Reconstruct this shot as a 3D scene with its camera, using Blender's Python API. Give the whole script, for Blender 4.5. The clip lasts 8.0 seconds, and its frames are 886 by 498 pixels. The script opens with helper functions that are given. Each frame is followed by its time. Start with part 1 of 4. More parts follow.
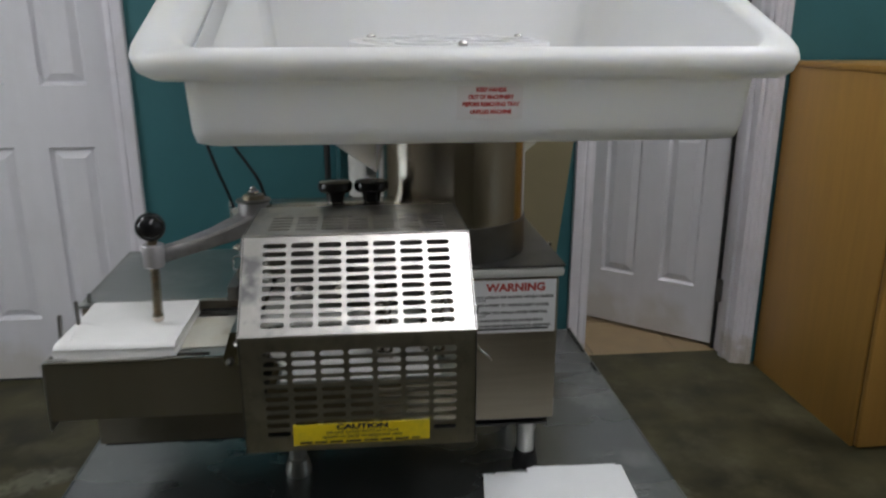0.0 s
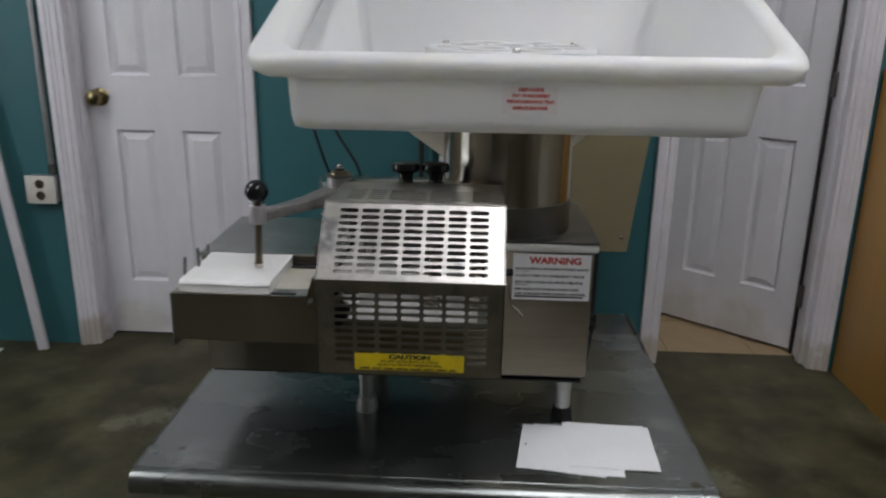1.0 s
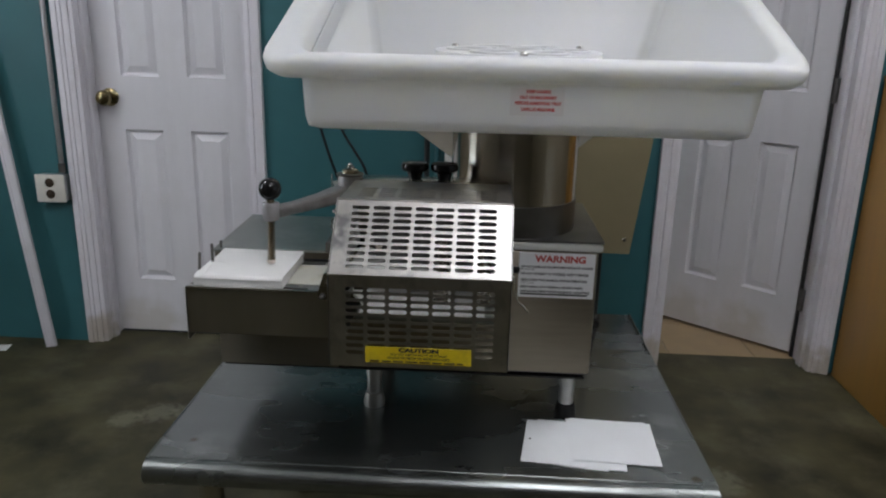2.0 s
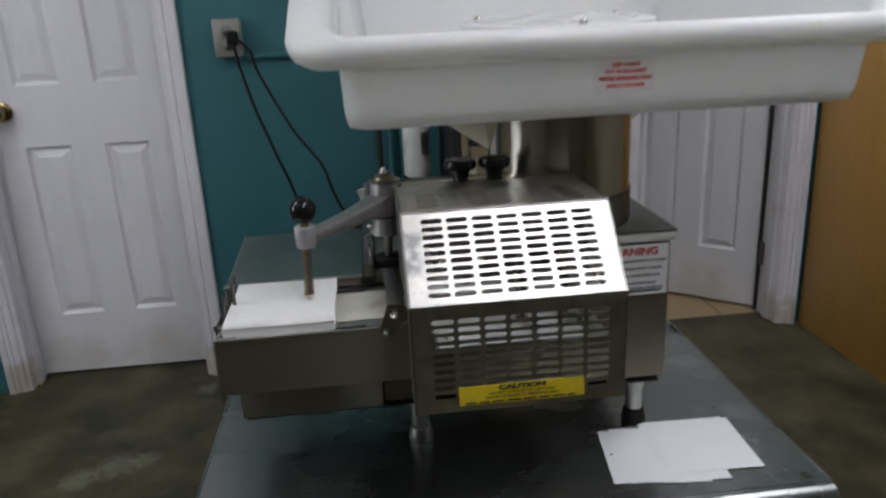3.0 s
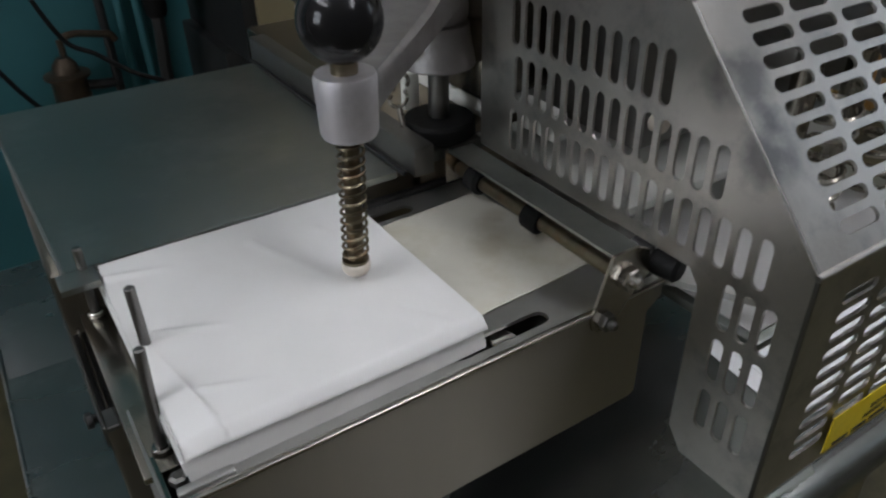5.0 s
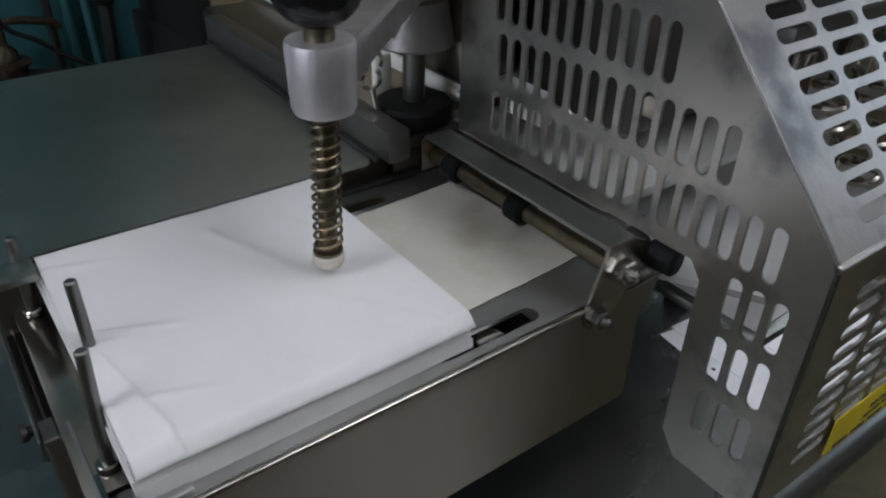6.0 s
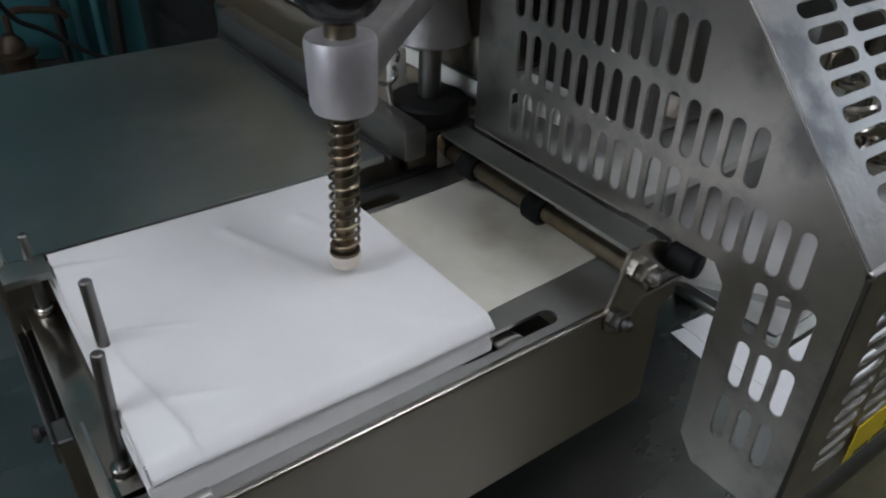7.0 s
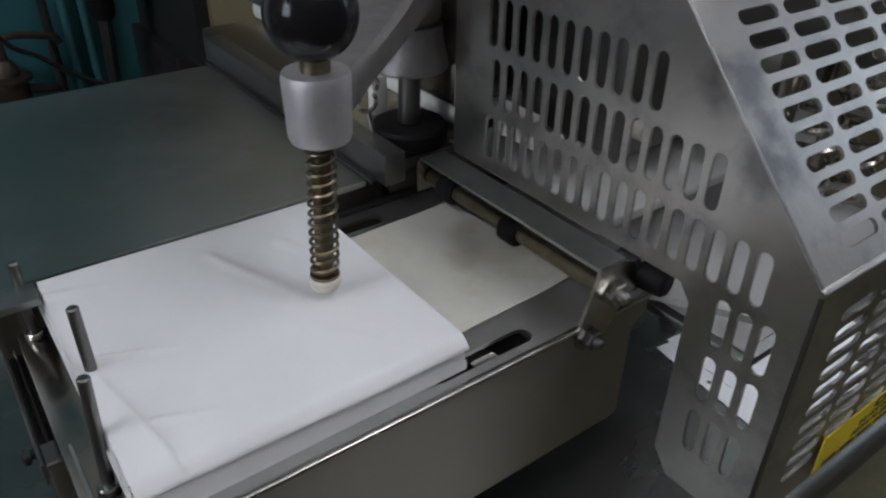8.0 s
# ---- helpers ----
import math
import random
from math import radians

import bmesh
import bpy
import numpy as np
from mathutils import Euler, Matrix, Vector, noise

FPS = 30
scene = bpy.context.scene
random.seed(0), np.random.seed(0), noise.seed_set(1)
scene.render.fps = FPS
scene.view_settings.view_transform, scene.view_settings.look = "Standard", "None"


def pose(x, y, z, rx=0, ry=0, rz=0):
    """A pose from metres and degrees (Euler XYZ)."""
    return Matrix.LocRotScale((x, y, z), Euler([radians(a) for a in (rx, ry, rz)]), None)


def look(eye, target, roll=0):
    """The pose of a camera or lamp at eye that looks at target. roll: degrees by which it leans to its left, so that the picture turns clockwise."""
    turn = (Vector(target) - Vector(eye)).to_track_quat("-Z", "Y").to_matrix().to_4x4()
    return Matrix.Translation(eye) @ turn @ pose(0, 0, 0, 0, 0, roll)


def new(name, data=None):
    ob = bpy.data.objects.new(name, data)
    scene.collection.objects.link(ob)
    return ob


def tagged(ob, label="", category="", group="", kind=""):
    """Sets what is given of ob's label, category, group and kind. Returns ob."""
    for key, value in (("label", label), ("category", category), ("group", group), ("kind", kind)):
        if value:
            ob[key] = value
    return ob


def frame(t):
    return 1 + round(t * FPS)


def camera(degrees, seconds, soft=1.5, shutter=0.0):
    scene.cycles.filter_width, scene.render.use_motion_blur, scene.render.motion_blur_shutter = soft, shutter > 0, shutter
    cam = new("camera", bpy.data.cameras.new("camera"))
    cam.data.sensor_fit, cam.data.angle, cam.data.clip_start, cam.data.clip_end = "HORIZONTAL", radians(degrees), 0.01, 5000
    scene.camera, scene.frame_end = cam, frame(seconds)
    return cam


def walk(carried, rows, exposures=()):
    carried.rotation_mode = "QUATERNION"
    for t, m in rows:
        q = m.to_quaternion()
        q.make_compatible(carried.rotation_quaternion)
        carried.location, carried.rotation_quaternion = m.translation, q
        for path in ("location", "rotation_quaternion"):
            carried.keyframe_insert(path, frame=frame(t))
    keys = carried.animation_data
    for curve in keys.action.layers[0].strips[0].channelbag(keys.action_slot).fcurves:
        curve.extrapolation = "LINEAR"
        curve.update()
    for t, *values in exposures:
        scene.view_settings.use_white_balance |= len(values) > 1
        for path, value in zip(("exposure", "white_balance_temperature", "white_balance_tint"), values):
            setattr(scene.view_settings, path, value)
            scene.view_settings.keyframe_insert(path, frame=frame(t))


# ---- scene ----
cam = camera(61.6, 8.0, soft=2.1, shutter=0.5)
PATH = [
    (0, (0.14, -0.729, 1.166), (0.333, 1.181, 0.607), -0.0),
    (0.5, (0.175, -0.809, 1.175), (0.226, 1.095, 0.566), 0.2),
    (1, (0.212, -0.92, 1.18), (0.121, 0.996, 0.616), 0.9),
    (1.2, (0.221, -0.957, 1.177), (0.092, 0.959, 0.618), 0.7),
    (2.3, (0.176, -0.94, 1.181), (0.112, 0.982, 0.631), 1.7),
    (2.5, (0.123, -0.889, 1.186), (0.13, 1.035, 0.64), 0.5),
    (2.8, (0.02, -0.81, 1.181), (0.135, 1.108, 0.626), -1.9),
    (3, (-0.035, -0.764, 1.175), (0.152, 1.131, 0.564), -2.7),
    (3.2, (-0.084, -0.695, 1.154), (0.156, 1.18, 0.502), -1.9),
    (3.5, (-0.142, -0.575, 1.13), (0.165, 1.264, 0.404), -0.8),
    (3.7, (-0.166, -0.497, 1.119), (0.238, 1.316, 0.377), -1.4),
    (4, (-0.192, -0.393, 1.105), (0.294, 1.347, 0.246), -0.5),
    (4.3, (-0.225, -0.28, 1.085), (0.415, 1.352, 0.122), -1.8),
    (4.5, (-0.241, -0.208, 1.064), (0.517, 1.351, 0.066), -1.3),
    (4.7, (-0.243, -0.155, 1.047), (0.593, 1.326, -0.007), -1.7),
    (5.8, (-0.2406, -0.0908, 1.0065), (0.7534, 1.2569, -0.0883), 1.07),
    (6, (-0.2401, -0.0898, 1.0075), (0.7592, 1.2568, -0.0812), 1.16),
    (6.5, (-0.2406, -0.0879, 1.0074), (0.7553, 1.2512, -0.0949), 1.68),
    (7, (-0.2416, -0.0809, 1.0074), (0.7445, 1.2624, -0.0991), 1.49),
    (7.5, (-0.2406, -0.0808, 1.0105), (0.7514, 1.2680, -0.0833), 1.17),
    (8, (-0.2396, -0.0927, 1.0165), (0.7681, 1.2635, -0.0533), 0.94),
]
walk(cam, [(t, look(eye, target, roll)) for t, eye, target, roll in PATH],
     exposures=[(0.0, 0.0, 6500, 10), (1.2, 0.0, 6480, 12), (2.5, 0.0, 6300, 12), (3.2, 0.0, 6400, 12), (4.3, 0.0, 6650, 11), (4.7, -0.05, 6520, 12), (5.8, -0.15, 6130, 13), (8.0, -0.15, 6130, 13)])

# ---------------------------------------------------------------- world and lights
world = bpy.data.worlds.new("world")
scene.world = world
world.use_nodes = True
world.node_tree.nodes["Background"].inputs[0].default_value = (0.6, 0.65, 0.7, 1)
world.node_tree.nodes["Background"].inputs[1].default_value = 0.02
LAMP = 10.0          # glow of the ceiling light diffusers
DAY = 6.0            # glow of the west window
DUSK = 1.3          # glow of the shaded east window


# ---------------------------------------------------------------- materials
def mat(name, color, rough=0.5, metal=0.0, var=0.12, scale=14.0, stretch=(1, 1, 1), bump=0.15, bscale=90.0,
        rvar=0.1, dirt=None, dirt_scale=4.0, dirt_amount=0.3, spec=0.5, coat=0.0, sss=0.0):
    m = bpy.data.materials.new(name)
    m.use_nodes = True
    nt = m.node_tree
    n, l = nt.nodes, nt.links
    p = n["Principled BSDF"]
    p.inputs["Metallic"].default_value = metal
    p.inputs["Specular IOR Level"].default_value = spec
    p.inputs["Coat Weight"].default_value = coat
    if sss:
        p.inputs["Subsurface Weight"].default_value = sss
        p.inputs["Subsurface Scale"].default_value = 0.03
        p.inputs["Subsurface Radius"].default_value = (1.0, 0.97, 0.85)
    tc = n.new("ShaderNodeTexCoord")
    mp = n.new("ShaderNodeMapping")
    mp.inputs["Scale"].default_value = stretch
    l.new(tc.outputs["Object"], mp.inputs["Vector"])
    big = n.new("ShaderNodeTexNoise")
    big.inputs["Scale"].default_value = scale
    big.inputs["Detail"].default_value = 6
    l.new(mp.outputs[0], big.inputs["Vector"])
    ramp = n.new("ShaderNodeValToRGB")
    c = color
    ramp.color_ramp.elements[0].position, ramp.color_ramp.elements[1].position = 0.3, 0.72
    ramp.color_ramp.elements[0].color = (c[0] * (1 - var), c[1] * (1 - var), c[2] * (1 - var), 1)
    ramp.color_ramp.elements[1].color = (min(1, c[0] * (1 + var)), min(1, c[1] * (1 + var)), min(1, c[2] * (1 + var)), 1)
    l.new(big.outputs["Fac"], ramp.inputs["Fac"])
    out = ramp.outputs["Color"]
    if dirt:
        dn = n.new("ShaderNodeTexNoise")
        dn.inputs["Scale"].default_value = dirt_scale
        dn.inputs["Detail"].default_value = 8
        dn.inputs["Roughness"].default_value = 0.65
        l.new(tc.outputs["Object"], dn.inputs["Vector"])
        dr = n.new("ShaderNodeValToRGB")
        dr.color_ramp.elements[0].position, dr.color_ramp.elements[1].position = 0.5, 0.72
        dr.color_ramp.elements[0].color = (0, 0, 0, 1)
        dr.color_ramp.elements[1].color = (dirt_amount, dirt_amount, dirt_amount, 1)
        l.new(dn.outputs["Fac"], dr.inputs["Fac"])
        mx = n.new("ShaderNodeMix")
        mx.data_type = "RGBA"
        l.new(dr.outputs["Color"], mx.inputs[0])
        l.new(out, mx.inputs[6])
        mx.inputs[7].default_value = (*dirt, 1)
        out = mx.outputs[2]
    l.new(out, p.inputs["Base Color"])
    fine = n.new("ShaderNodeTexNoise")
    fine.inputs["Scale"].default_value = bscale
    fine.inputs["Detail"].default_value = 5
    l.new(mp.outputs[0], fine.inputs["Vector"])
    mr = n.new("ShaderNodeMapRange")
    mr.inputs["To Min"].default_value, mr.inputs["To Max"].default_value = max(0.02, rough - rvar), min(1, rough + rvar)
    l.new(big.outputs["Fac"], mr.inputs["Value"])
    l.new(mr.outputs[0], p.inputs["Roughness"])
    if bump:
        b = n.new("ShaderNodeBump")
        b.inputs["Strength"].default_value = bump
        b.inputs["Distance"].default_value = 0.001
        l.new(fine.outputs["Fac"], b.inputs["Height"])
        l.new(b.outputs[0], p.inputs["Normal"])
    return m


def glow(name, color, strength):
    m = bpy.data.materials.new(name)
    m.use_nodes = True
    p = m.node_tree.nodes["Principled BSDF"]
    p.inputs["Base Color"].default_value = (*color, 1)
    p.inputs["Emission Color"].default_value = (*color, 1)
    p.inputs["Emission Strength"].default_value = strength
    return m


STEEL = mat("brushed_steel", (0.46, 0.43, 0.375), 0.23, 1.0, 0.08, 9, (1, 1, 14), 0.10, 160, 0.06)
STEEL_GUARD = mat("guard_steel", (0.54, 0.52, 0.49), 0.33, 1.0, 0.12, 30, (1, 1, 1), 0.15, 420, 0.10, (0.24, 0.24, 0.25), 38, 0.7)
STEEL_TABLE = mat("table_steel", (0.226, 0.241, 0.232), 0.27, 0.90, 0.10, 5, (1, 2, 1), 0.12, 120, 0.07, (0.56, 0.57, 0.55), 9, 0.3)
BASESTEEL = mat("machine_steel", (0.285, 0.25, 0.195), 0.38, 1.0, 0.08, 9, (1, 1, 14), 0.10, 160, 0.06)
# Darker copy of CAST, with the dim light on hub and arm coloured in
CAST_ARM = mat("dimmed_cast_aluminium", (0.34, 0.325, 0.325), 0.46, 0.85, 0.16, 60, (1, 1, 1), 0.6, 150, 0.08, (0.25, 0.24, 0.23), 40, 0.5)
STEEL_PLATE = mat("worn_plate", (0.36, 0.38, 0.355), 0.36, 1.0, 0.14, 8, (1, 1, 1), 0.08, 60, 0.12, (0.62, 0.62, 0.58), 12, 0.4)
STEEL_SHELF = mat("shelf_steel", (0.52, 0.52, 0.50), 0.46, 1.0, 0.10, 14, (1, 1, 1), 0.1, 90, 0.08, (0.33, 0.32, 0.3), 25, 0.4)
STEEL_MIRROR = mat("polished_steel", (0.60, 0.575, 0.54), 0.13, 1.0, 0.05, 5, (1, 1, 8), 0.05, 60, 0.05)
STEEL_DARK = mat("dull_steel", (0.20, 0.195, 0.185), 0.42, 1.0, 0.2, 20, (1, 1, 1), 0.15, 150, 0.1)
CAST = mat("cast_aluminium", (0.60, 0.58, 0.60), 0.5, 0.75, 0.14, 60, (1, 1, 0.4), 0.7, 130, 0.08, (0.35, 0.34, 0.36), 40, 0.5)
CHROME = mat("bolt_steel", (0.56, 0.54, 0.51), 0.24, 1.0, 0.1, 80, (1, 1, 1), 0.05, 200)
SPRING = mat("spring_steel", (0.21, 0.18, 0.125), 0.36, 1.0, 0.2, 120, (1, 1, 1), 0.1, 300, 0.08, (0.25, 0.13, 0.06), 90, 0.6)
BLACK = mat("black_plastic", (0.012, 0.012, 0.013), 0.14, 0.0, 0.2, 30, (1, 1, 1), 0.02, 100, 0.04, spec=0.3)
RUBBER = mat("black_rubber", (0.009, 0.009, 0.009), 0.6, 0.0, 0.2, 50, (1, 1, 1), 0.2, 200, spec=0.15)
TRAY = mat("white_polyethylene", (0.76, 0.765, 0.765), 0.34, 0.0, 0.02, 6, (1, 1, 1), 0.10, 25, 0.06, (0.70, 0.69, 0.64), 30, 0.12, sss=1.0)
GASKET = mat("white_gasket", (0.66, 0.66, 0.62), 0.5, 0.0, 0.06, 20)
NYLON = mat("white_nylon", (0.66, 0.60, 0.52), 0.5, 0.0, 0.15, 80, (1, 1, 1), 0.1, 200, 0.1, (0.4, 0.22, 0.1), 90, 0.5)
PAPER = mat("patty_paper", (0.74, 0.735, 0.72), 0.75, 0.0, 0.03, 25, (1, 1, 1), 0.25, 60, 0.05)
PAPER_OIL = mat("waxed_paper", (0.64, 0.62, 0.54), 0.42, 0.0, 0.12, 16, (1, 1, 1), 0.2, 50, 0.1, (0.42, 0.36, 0.20), 14, 0.5)
CARD = mat("white_card", (0.80, 0.81, 0.82), 0.6, 0.0, 0.02, 20, (1, 1, 1), 0.06, 60)
TEAL = mat("teal_paint", (0.034, 0.135, 0.150), 0.5, 0.0, 0.10, 3, (1, 1, 1), 0.25, 180, 0.08, (0.02, 0.10, 0.11), 1.6, 0.5)
# Broad upright tone bands in the feeder's base colour imitate soft reflections
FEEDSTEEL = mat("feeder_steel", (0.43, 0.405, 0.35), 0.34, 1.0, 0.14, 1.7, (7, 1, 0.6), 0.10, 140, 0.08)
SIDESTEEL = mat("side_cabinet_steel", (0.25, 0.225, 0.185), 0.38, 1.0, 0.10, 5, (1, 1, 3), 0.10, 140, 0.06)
DOORPAINT = mat("white_door_paint", (0.72, 0.71, 0.74), 0.42, 0.0, 0.025, 3, (8, 8, 1), 0.12, 60, 0.06, (0.55, 0.53, 0.52), 5, 0.25)
TRIM = mat("white_trim_paint", (0.72, 0.70, 0.74), 0.42, 0.0, 0.03, 5, (1, 1, 1), 0.1, 60, 0.06, (0.5, 0.46, 0.42), 6, 0.35)
CONCRETE = mat("sealed_concrete", (0.052, 0.047, 0.023), 0.55, 0.0, 0.65, 6, (1, 1, 1), 0.15, 40, 0.12, (0.15, 0.14, 0.085), 5, 0.45, 0.35)
TILE = mat("tan_floor_tile", (0.30, 0.215, 0.12), 0.4, 0.0, 0.12, 12, (1, 1, 1), 0.1, 60)
GROUT = mat("tile_grout", (0.28, 0.24, 0.19), 0.85, 0.0, 0.1, 40)
WOOD = mat("maple_laminate", (0.38, 0.205, 0.048), 0.42, 0.0, 0.07, 5, (9, 9, 0.7), 0.06, 40, 0.06)
TAN = mat("tan_enamel", (0.215, 0.18, 0.105), 0.45, 0.0, 0.08, 6, (1, 1, 1), 0.08, 60, 0.08, (0.24, 0.2, 0.12), 5, 0.3)
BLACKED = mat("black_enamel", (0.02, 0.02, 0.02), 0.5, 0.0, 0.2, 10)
YELLOW = mat("yellow_label", (0.78, 0.60, 0.02), 0.4, 0.0, 0.05, 40, (1, 1, 1), 0.05, 80, 0.05, (0.35, 0.28, 0.04), 40, 0.5)
LABEL = mat("white_label", (0.84, 0.84, 0.85), 0.4, 0.0, 0.03, 30)
CLEARLABEL = mat("clear_label", (0.76, 0.745, 0.725), 0.3, 0.0, 0.03, 30)
INK_RED = mat("red_ink", (0.52, 0.05, 0.04), 0.5, 0.0, 0.08, 200)
INK_BLACK = mat("black_ink", (0.03, 0.03, 0.03), 0.5, 0.0, 0.1, 200)
BRASS = mat("aged_brass", (0.26, 0.21, 0.11), 0.25, 1.0, 0.15, 40)
COPPER = mat("old_fitting", (0.075, 0.055, 0.038), 0.5, 0.7, 0.3, 40)
CANWHITE = mat("grimy_white_plastic", (0.66, 0.66, 0.62), 0.45, 0.0, 0.08, 12, (1, 1, 1), 0.1, 60, 0.08, (0.30, 0.29, 0.24), 18, 0.7)
PLATEWHITE = mat("outlet_plate", (0.66, 0.64, 0.58), 0.4, 0.0, 0.06, 30)
PLATEGREY = mat("steel_outlet_plate", (0.26, 0.245, 0.22), 0.45, 0.3, 0.12, 30)
GALV = mat("conduit_steel", (0.5, 0.5, 0.5), 0.35, 0.9, 0.1, 20)
CEIL = mat("white_ceiling", (0.80, 0.80, 0.79), 0.9, 0.0, 0.04, 10)
WALLFAR = mat("cream_wall", (0.5, 0.48, 0.43), 0.7, 0.0, 0.05, 4)
SIDEWALL = mat("tan_wall", (0.26, 0.225, 0.17), 0.7, 0.0, 0.05, 4)
BROWNWALL = mat("brown_wall", (0.13, 0.10, 0.07), 0.6, 0.0, 0.15, 3, (6, 6, 0.6))
DAYLIGHT = glow("frosted_daylight", (0.88, 0.95, 1.0), DAY)
SHADELIGHT = glow("shaded_daylight", (0.78, 0.90, 1.0), DUSK)
DIFFUSER = glow("light_diffuser", (0.96, 0.97, 1.0), LAMP)


def see_through(m, amount, color):
    """Thin milky plastic: part of the light passes through it, scattered."""
    nt = m.node_tree
    n, l = nt.nodes, nt.links
    tr = n.new("ShaderNodeBsdfTranslucent")
    tr.inputs["Color"].default_value = (*color, 1)
    mx = n.new("ShaderNodeMixShader")
    mx.inputs[0].default_value = amount
    l.new(n["Principled BSDF"].outputs[0], mx.inputs[1])
    l.new(tr.outputs[0], mx.inputs[2])
    l.new(mx.outputs[0], n["Material Output"].inputs["Surface"])


def brushed(m, way, amount):
    """Brushing that smears reflections along one of the object's axes."""
    nt = m.node_tree
    n, l = nt.nodes, nt.links
    v = n.new("ShaderNodeCombineXYZ")
    for k in range(3):
        v.inputs[k].default_value = way[k]
    l.new(v.outputs[0], n["Principled BSDF"].inputs["Tangent"])
    n["Principled BSDF"].inputs["Anisotropic"].default_value = amount


def smudge(m, spots, color, amount, grain=70):
    """Greasy and other marks of their own shape, each round a place in the object's axes."""
    nt = m.node_tree
    n, l = nt.nodes, nt.links
    p = n["Principled BSDF"]
    tc = n.new("ShaderNodeTexCoord")
    wob = n.new("ShaderNodeTexNoise")
    wob.inputs["Scale"].default_value = grain
    wob.inputs["Detail"].default_value = 6
    l.new(tc.outputs["Object"], wob.inputs["Vector"])
    src = p.inputs["Base Color"].links[0].from_socket
    for place, radius in spots:
        d = n.new("ShaderNodeVectorMath")
        d.operation = "DISTANCE"
        d.inputs[1].default_value = place
        l.new(tc.outputs["Object"], d.inputs[0])
        fall = n.new("ShaderNodeMapRange")
        fall.inputs["From Min"].default_value, fall.inputs["From Max"].default_value = radius, 0.0
        l.new(d.outputs["Value"], fall.inputs["Value"])
        mul = n.new("ShaderNodeMath")
        mul.operation = "MULTIPLY"
        l.new(fall.outputs[0], mul.inputs[0])
        l.new(wob.outputs["Fac"], mul.inputs[1])
        cut = n.new("ShaderNodeMapRange")
        cut.inputs["From Min"].default_value, cut.inputs["From Max"].default_value = 0.16, 0.36
        cut.inputs["To Max"].default_value = amount
        l.new(mul.outputs[0], cut.inputs["Value"])
        mx = n.new("ShaderNodeMix")
        mx.data_type = "RGBA"
        l.new(cut.outputs[0], mx.inputs[0])
        l.new(src, mx.inputs[6])
        mx.inputs[7].default_value = (*color, 1)
        src = mx.outputs[2]
    l.new(src, p.inputs["Base Color"])


see_through(TRAY, 0.23, (0.97, 0.95, 0.90))
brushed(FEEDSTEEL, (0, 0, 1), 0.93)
brushed(SIDESTEEL, (0, 0, 1), 0.93)
brushed(BASESTEEL, (0, 0, 1), 0.85)

smudge(STEEL_GUARD, [((-0.091, -0.243, 0.409), 0.024), ((-0.088, -0.256, 0.396), 0.014), ((-0.094, -0.266, 0.385), 0.022)], (0.16, 0.16, 0.17), 0.75)
smudge(STEEL_TABLE, [((0.37, -0.25, 0.513), 0.07), ((0.42, -0.16, 0.513), 0.05), ((0.30, -0.35, 0.513), 0.05), ((0.40, 0.05, 0.513), 0.08), ((-0.38, -0.33, 0.513), 0.05), ((-0.10, -0.34, 0.513), 0.06)], (0.50, 0.51, 0.49), 0.3, 50)
smudge(STEEL_TABLE, [((0.425, -0.345, 0.513), 0.016), ((-0.40, -0.30, 0.513), 0.012)], (0.12, 0.09, 0.05), 0.8, 90)
# Brown diagonal streak tinted into the waxed paper
smudge(PAPER_OIL, [((0.004, 0.004, 0), 0.022), ((-0.010, -0.010, 0), 0.020), ((0.014, 0.014, 0), 0.016)], (0.30, 0.24, 0.14), 0.32, 40)
smudge(CONCRETE, [((-0.79, 1.13, 0), 0.11), ((-0.72, 1.15, 0), 0.07), ((-0.88, 1.08, 0), 0.09), ((-0.62, 1.55, 0), 0.07), ((0.9, 0.9, 0), 0.12)], (0.32, 0.31, 0.24), 0.28, 42)
smudge(DOORPAINT, [((0.12, 0.0, 0.02), 0.24), ((0.46, 0.0, 0.02), 0.26), ((-0.16, 0.15, 0.03), 0.22), ((-0.36, 0.3, 0.02), 0.22)], (0.45, 0.40, 0.30), 0.4, 11)
smudge(TRIM, [((-0.35, 0.0, 0.02), 0.16), ((0.35, 0.0, 0.02), 0.16), ((-0.30, 0.0, 0.02), 0.16), ((0.30, 0.0, 0.02), 0.16)], (0.40, 0.34, 0.26), 0.5, 18)


# ---------------------------------------------------------------- mesh helpers
ORIGIN = {}


def thing(name, loc, label, category, group="", kind=""):
    ob = new(name)
    ob.empty_display_size = 0.05
    ob.location = loc
    ORIGIN[ob.name] = Vector(loc)
    return tagged(ob, label, category, group, kind)


def part(name, bm, material, parent, label="", smooth=35, recalc=True):
    """One mesh under a thing or a part, from a bmesh in world places."""
    o = ORIGIN[parent.name]
    if recalc:
        bmesh.ops.recalc_face_normals(bm, faces=bm.faces[:])
    bmesh.ops.translate(bm, verts=bm.verts[:], vec=-o)
    me = bpy.data.meshes.new(name)
    bm.to_mesh(me)
    bm.free()
    me.materials.append(material)
    if smooth:
        me.shade_smooth()
        me.set_sharp_from_angle(angle=radians(smooth))
    ob = new(name, me)
    ob.parent = parent
    ORIGIN[ob.name] = o
    if label:
        ob["label"] = label
    return ob


